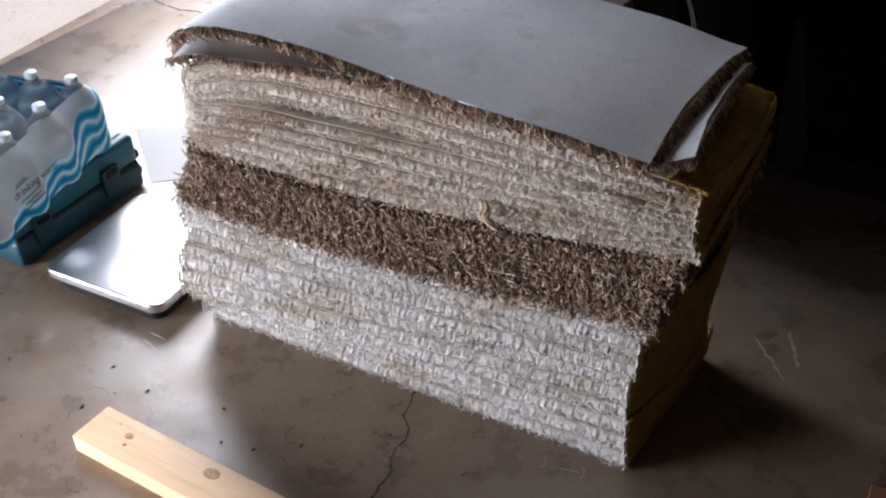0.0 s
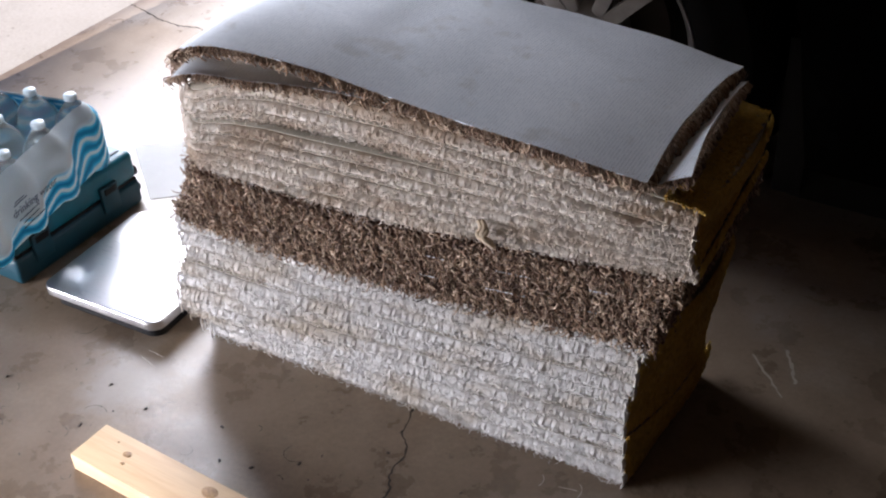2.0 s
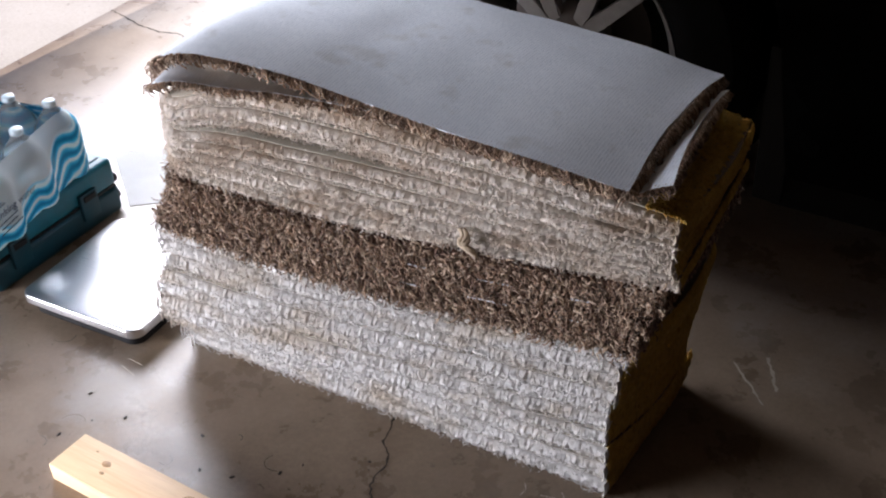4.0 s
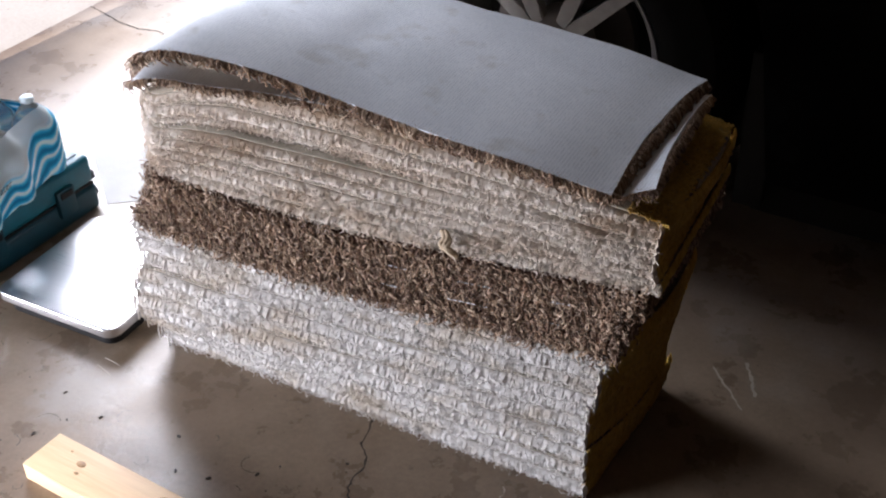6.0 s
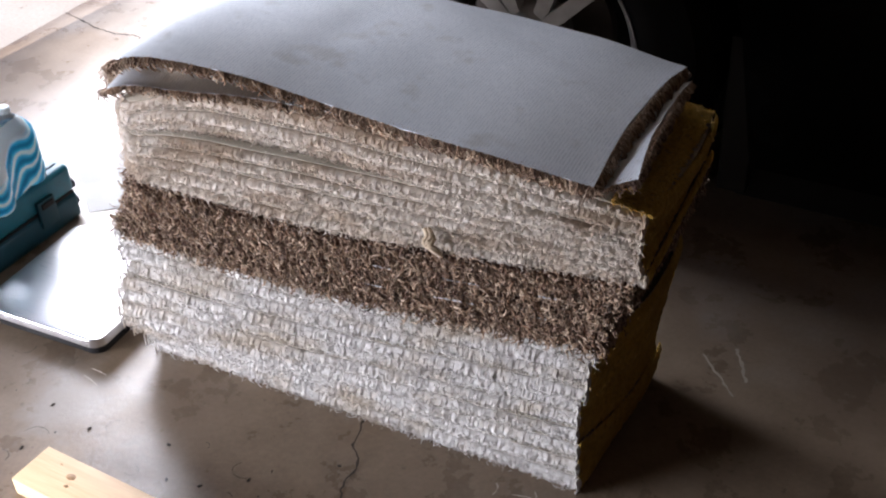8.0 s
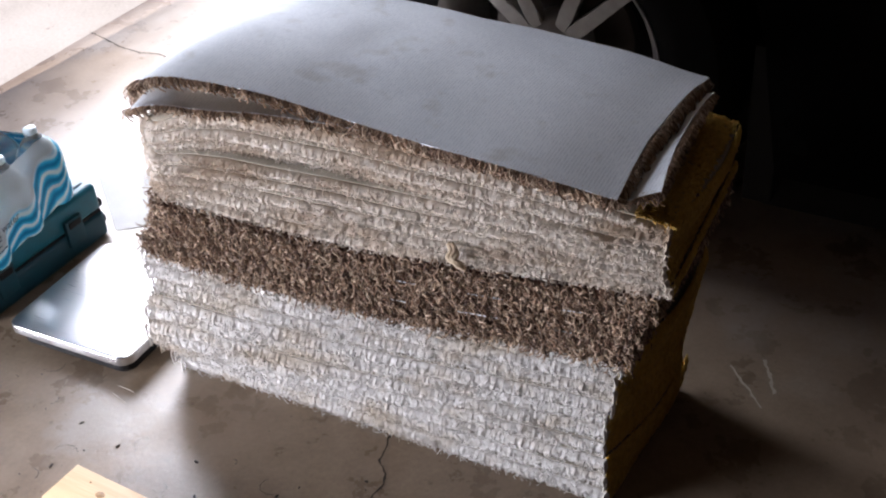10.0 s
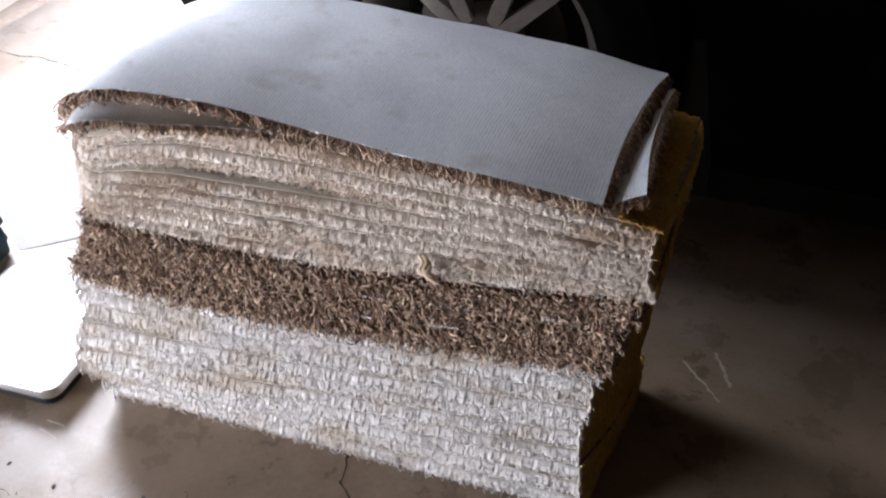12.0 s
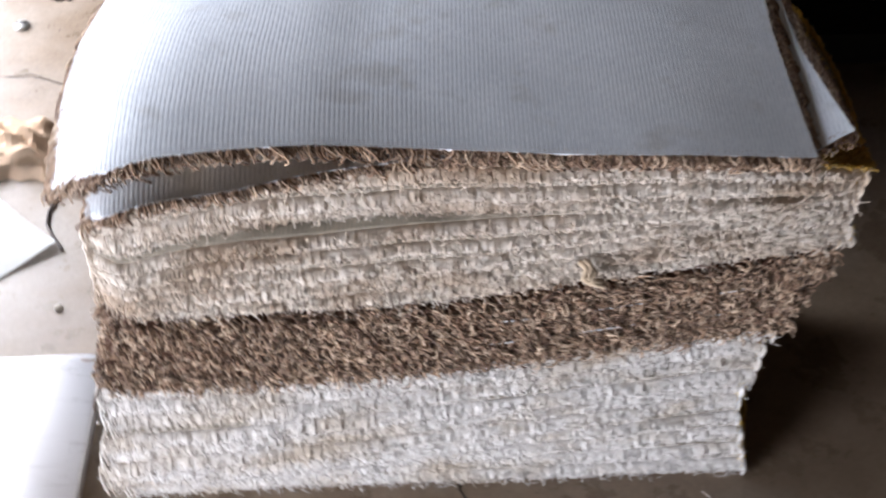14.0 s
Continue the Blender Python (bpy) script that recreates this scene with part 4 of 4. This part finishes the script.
bag = bmesh.new()
bmesh.ops.create_grid(bag, x_segments=22, y_segments=18, size=0.5)
for v in bag.verts:
    p = v.co.copy()
    rise = max(0.0, 1 - (2 * p.x) ** 4) * max(0.0, 1 - (2 * p.y) ** 4)
    n1, n2 = noise.noise(Vector((p.x * 4, p.y * 4, 1.3))), noise.noise(Vector((p.x * 8, p.y * 8, 4.1)))
    fold = abs(noise.noise(Vector((p.x * 5 + p.y * 4, p.y * 5, 9.0))))
    v.co = (-1.335 + p.x * (0.27 + 0.05 * n1), 0.775 + p.y * (0.17 + 0.05 * n2), 0.003 + rise * (0.030 + 0.040 * fold + 0.010 * n2))
bmesh.ops.solidify(bag, geom=bag.faces[:], thickness=0.001)
tagged(part("paper_bag", bag, KRAFT, smooth=25), "crumpled brown kraft paper bag on the floor", "paper bag")

strap = [(-1.165, 0.665, 0.004), (-1.178, 0.64, 0.004), (-1.188, 0.60, 0.004), (-1.183, 0.565, 0.005), (-1.165, 0.535, 0.004), (-1.14, 0.50, 0.004)]
tagged(part("plastic_strap", rope(strap, 0.0032, 6), CABLE, smooth=70), "thin dark brown plastic strap curved on the floor", "strap")

anchor = thing("floor_bolt", "small steel bolt head lying on the concrete", "bolt", at=(-1.388, 1.195, 0))
part("head", lathe([(0.017, 0.0), (0.017, 0.007), (0.013, 0.010), (0.004, 0.0105)], 18), BOLT_STEEL, anchor, smooth=50)
part("slot", box(-0.012, 0.012, -0.0022, 0.0022, 0.0095, 0.0125), GRIT, anchor)

flap = thing("cardboard_sheet", "flat reddish-brown cardboard sheet on the floor", "cardboard", at=(0.372, 0.175, 0))
flap.rotation_euler = (0, 0, radians(6))
part("liner", box(0, 0.42, -0.50, 0, 0.0005, 0.005, 0.001), CARDBOARD, flap)

pebble = bmesh.new()
bmesh.ops.create_icosphere(pebble, subdivisions=2, radius=0.008)
for v in pebble.verts:
    v.co *= 1 + 0.25 * noise.noise(v.co * 120)
    v.co = (v.co.x - 1.115, v.co.y + 0.361, max(v.co.z * 0.7 + 0.004, 0))
tagged(part("pebble", pebble, SCRAPE, smooth=60), "small tan pebble on the concrete floor", "pebble")

# ---------------------------------------------------------------- truck
TY = 0.74
truck = thing("pickup_truck", "black pickup truck with alloy wheels parked inside the garage", "truck", at=(0, TY, 0))
HX, HZ, TR = -0.465, 0.415, 0.405
arch = [(HX + 0.47 * math.cos(radians(a)), HZ + 0.02 + 0.46 * math.sin(radians(a))) for a in range(172, 1, -8)]
side = [(-1.05, 0.54)] + arch + [(HX + 0.50, 0.22), (3.6, 0.22), (3.75, 0.54), (3.75, 1.29), (2.4, 1.29), (2.3, 1.84), (0.9, 1.86), (0.35, 1.26), (-1.02, 1.18), (-1.06, 1.05)]
bodyside = extruded(side, 1.85)
bmesh.ops.bevel(bodyside, geom=[e for e in bodyside.edges if abs(e.verts[0].co.y - e.verts[1].co.y) < 1e-6], offset=0.025, segments=2, affect="EDGES")
part("body", moved(bodyside, Matrix.Translation((0, 0.03, 0))), CAR_PAINT, truck, smooth=35)
part("front_end", box(-1.33, -1.03, 0.21, 1.70, 0.47, 1.12, 0.06, 3), CAR_PAINT, truck, smooth=40)
lip = extruded([(-1.275, 0.335), (-1.20, 0.262), (-1.165, 0.245), (-1.13, 0.262), (-1.065, 0.36), (-1.03, 0.48), (-1.30, 0.48), (-1.31, 0.40)], 1.52)
bmesh.ops.bevel(lip, geom=lip.edges[:], offset=0.012, segments=2, affect="EDGES")
part("bumper", moved(lip, Matrix.Translation((0, 0.165, 0))), BLACK_PLASTIC, truck, smooth=40)
part("inner_arch", moved(lathe([(0.47, 0.30), (0.455, 0.30), (0.455, 0.55), (0.02, 0.55), (0.02, 0.56), (0.47, 0.56)], 36, "y"), Matrix.Translation((HX, 0, HZ + 0.02))), BLACK_PLASTIC, truck)
# three black boxes added to keep the space under the truck dark
part("underbody_blocker", box(0.0, 3.4, 0.10, 1.75, 0.12, 0.40), BLACK_PLASTIC, truck)
part("front_blocker", box(-1.0, -0.02, 0.34, 1.52, 0.16, 0.55), BLACK_PLASTIC, truck)
part("tyre_gap_blocker", box(-0.03, 0.03, 0.06, 0.34, 0.15, 0.5), BLACK_PLASTIC, truck)
part("door_seam", box(0.42, 0.428, 0.026, 0.034, 0.42, 1.20), BLACK_RUBBER, truck)
part("side_window", extruded([(0.55, 1.27), (2.15, 1.27), (2.10, 1.70), (0.98, 1.72)], 0.01), GLASS_DARK, truck).location = (0, 0.022, 0)


def wheel_at(x, front):
    w = part("wheel", lathe([(0.262, 0.02), (0.272, 0.012), (0.272, 0.026), (0.258, 0.034), (0.250, 0.10), (0.250, 0.21), (0.262, 0.22), (0.262, 0.23), (0.245, 0.22), (0.243, 0.05)], 56, "y", True), ALLOY, truck, "silver alloy rim", smooth=40)
    part("tyre", lathe([(0.270, 0.018), (0.300, 0.0), (0.33, -0.006), (0.40, 0.006), (TR / 0.96, 0.045), (TR / 0.96, 0.195), (0.40, 0.232), (0.30, 0.24), (0.27, 0.225)], 60, "y", True), BLACK_RUBBER, w, "black rubber tyre", smooth=50)
    hub_b = lathe([(0.001, 0.030), (0.034, 0.030), (0.040, 0.036), (0.070, 0.050), (0.078, 0.064), (0.078, 0.12)], 28, "y")
    part("hub", hub_b, ALLOY, w, smooth=40)
    part("hub_cap", lathe([(0.001, 0.020), (0.024, 0.021), (0.031, 0.026), (0.031, 0.045)], 24, "y"), BLACK_PLASTIC, w, smooth=40)
    part("brake_disc", lathe([(0.05, 0.125), (0.17, 0.125), (0.17, 0.150), (0.05, 0.150)], 40, "y"), BRAKE, w, smooth=40)
    for k in range(5):
        a = radians(90 + 36 + 72 * k)
        for sgn in (-1, 1):
            bm = extruded([(0.062, -0.016), (0.100, -0.018), (0.258, -0.014), (0.258, 0.014), (0.100, 0.018), (0.062, 0.016)], 0.030)
            bmesh.ops.bevel(bm, geom=bm.edges[:], offset=0.004, segments=2, affect="EDGES")
            for v in bm.verts:
                v.co.z += sgn * (0.012 + 0.042 * max(0.0, (v.co.x - 0.06) / 0.2))
                v.co.y += 0.026 + 0.022 * (1 - v.co.x / 0.26)
            moved(bm, Matrix.Rotation(-a, 4, "Y"))
            part("spoke", bm, ALLOY, w, smooth=40)
    w.location, w.scale = (x, 0, HZ), (0.96, 1, 0.96)
    return w


wheel_at(HX, True)
wheel_at(2.95, False)

# ---------------------------------------------------------------- marks on the floor
def ribbon(points, width, jag, seed, z=0.0008):
    """A thin jagged strip along points on the floor."""
    r = random.Random(seed)
    pts = []
    for (xa, ya), (xb, yb) in zip(points, points[1:]):
        n = max(2, int(math.hypot(xb - xa, yb - ya) / 0.008))
        for k in range(n):
            t = k / n
            pts.append((xa + (xb - xa) * t + r.gauss(0, jag), ya + (yb - ya) * t + r.gauss(0, jag)))
    bm = bmesh.new()
    rails = []
    for i, (x, y) in enumerate(pts):
        xa, ya = pts[max(i - 1, 0)]
        xb, yb = pts[min(i + 1, len(pts) - 1)]
        d = math.hypot(xb - xa, yb - ya) or 1
        w = width * r.uniform(0.35, 1.2) * 0.5
        nx, ny = -(yb - ya) / d * w, (xb - xa) / d * w
        rails.append((bm.verts.new((x + nx, y + ny, z)), bm.verts.new((x - nx, y - ny, z))))
    for a, b in zip(rails, rails[1:]):
        bm.faces.new((a[0], a[1], b[1], b[0]))
    return bm


CRACK_LINES = [
    ([(-0.445, 0.03), (-0.425, -0.004), (-0.418, -0.035), (-0.411, -0.065), (-0.385, -0.09), (-0.375, -0.111), (-0.378, -0.140), (-0.372, -0.166), (-0.356, -0.19), (-0.353, -0.207), (-0.349, -0.257), (-0.335, -0.33), (-0.34, -0.45), (-0.30, -0.62)], 0.0055, 0.0014),
    ([(-2.25, 1.141), (-2.18, 1.125), (-2.10, 1.099), (-2.00, 1.087), (-1.93, 1.10), (-1.85, 1.09), (-1.72, 1.06), (-1.62, 1.075)], 0.006, 0.002),
    ([(-1.45, 1.035), (-1.38, 1.015), (-1.32, 1.017), (-1.25, 0.985), (-1.18, 0.99)], 0.004, 0.0015),
]
for i, (pts, w, jag) in enumerate(CRACK_LINES):
    tagged(part("floor_crack", ribbon(pts, w, jag, 20 + i), CRACK), "thin jagged dark crack in the concrete slab", "crack", "cracks in the slab", kind="structure")
for i, pts in enumerate(([(0.128, 0.49), (0.150, 0.445), (0.176, 0.396)], [(0.073, 0.445), (0.10, 0.418), (0.125, 0.395), (0.167, 0.347)])):
    tagged(part("floor_scrape", ribbon(pts, 0.0075 - 0.003 * i, 0.0012, 50 + i, 0.0009), SCRAPE), "pale narrow scrape mark on the concrete", "scrape", "scrapes", kind="structure")

# grit and curled flakes of old sealer
rg = random.Random(5)
grit = bmesh.new()
for i in range(70):
    gx, gy = (rg.uniform(-1.9, 0.5), rg.uniform(-0.75, 0.1)) if i < 60 else (rg.uniform(-2.2, -0.95), rg.uniform(0.1, 1.3))
    sz = rg.choice((0.001, 0.0013, 0.0016, 0.002, 0.0028))
    m = Matrix.Translation((gx, gy, sz * 0.4)) @ Matrix.Rotation(rg.uniform(0, 6.3), 4, "Z") @ Matrix.Diagonal((1.0 + rg.random() * 1.5, 1.0, 0.5, 1))
    bmesh.ops.create_icosphere(grit, subdivisions=1, radius=sz, matrix=m)
for gx, gy in ((-0.878, -0.248), (-0.60, -0.27), (-0.53, -0.22), (-0.715, -0.215)):
    bmesh.ops.create_icosphere(grit, subdivisions=1, radius=0.0045, matrix=Matrix.Translation((gx, gy, 0.002)) @ Matrix.Rotation(gx * 9, 4, "Z") @ Matrix.Diagonal((1.3, 0.7, 0.4, 1)))
tagged(part("grit", grit, GRIT), "dark grit and crumbs scattered on the concrete", "grit", kind="stuff")
flakes = bmesh.new()
for i in range(20):
    cx, cy = rg.uniform(-1.25, -0.5), rg.uniform(-0.5, -0.08)
    rad, a0, span = rg.uniform(0.006, 0.022), rg.uniform(0, 6.3), rg.uniform(1.2, 4.2)
    pts = [(cx + rad * math.cos(a0 + span * k / 8) * 1.2, cy + rad * math.sin(a0 + span * k / 8)) for k in range(9)]
    tmp = bpy.data.meshes.new("tmp")
    b2 = ribbon(pts, 0.0013, 0.0003, 90 + i, 0.0007)
    b2.to_mesh(tmp)
    b2.free()
    flakes.from_mesh(tmp)
    bpy.data.meshes.remove(tmp)
tagged(part("sealer_flakes", flakes, GRIT), "thin curved edges of peeling floor sealer", "flakes", kind="stuff")
# a few stray fibres that fell from the carpet
fibre = bmesh.new()
for i, (cx, cy) in enumerate(((-0.10, -0.045), (-0.13, -0.06), (-0.06, -0.05), (-0.95, -0.12), (-0.99, -0.14))):
    a = rg.uniform(0, 6.3)
    pts = [(cx + 0.015 * k * math.cos(a + 0.18 * k), cy + 0.010 * k * math.sin(a), 0.0025 + 0.002 * math.sin(k)) for k in range(4)]
    tmp = bpy.data.meshes.new("tmp")
    b2 = rope(pts, 0.0005, 5)
    b2.to_mesh(tmp)
    b2.free()
    fibre.from_mesh(tmp)
    bpy.data.meshes.remove(tmp)
tagged(part("loose_fibres", fibre, PILE_CREAM), "stray cream carpet fibres on the floor", "fibres", kind="stuff")
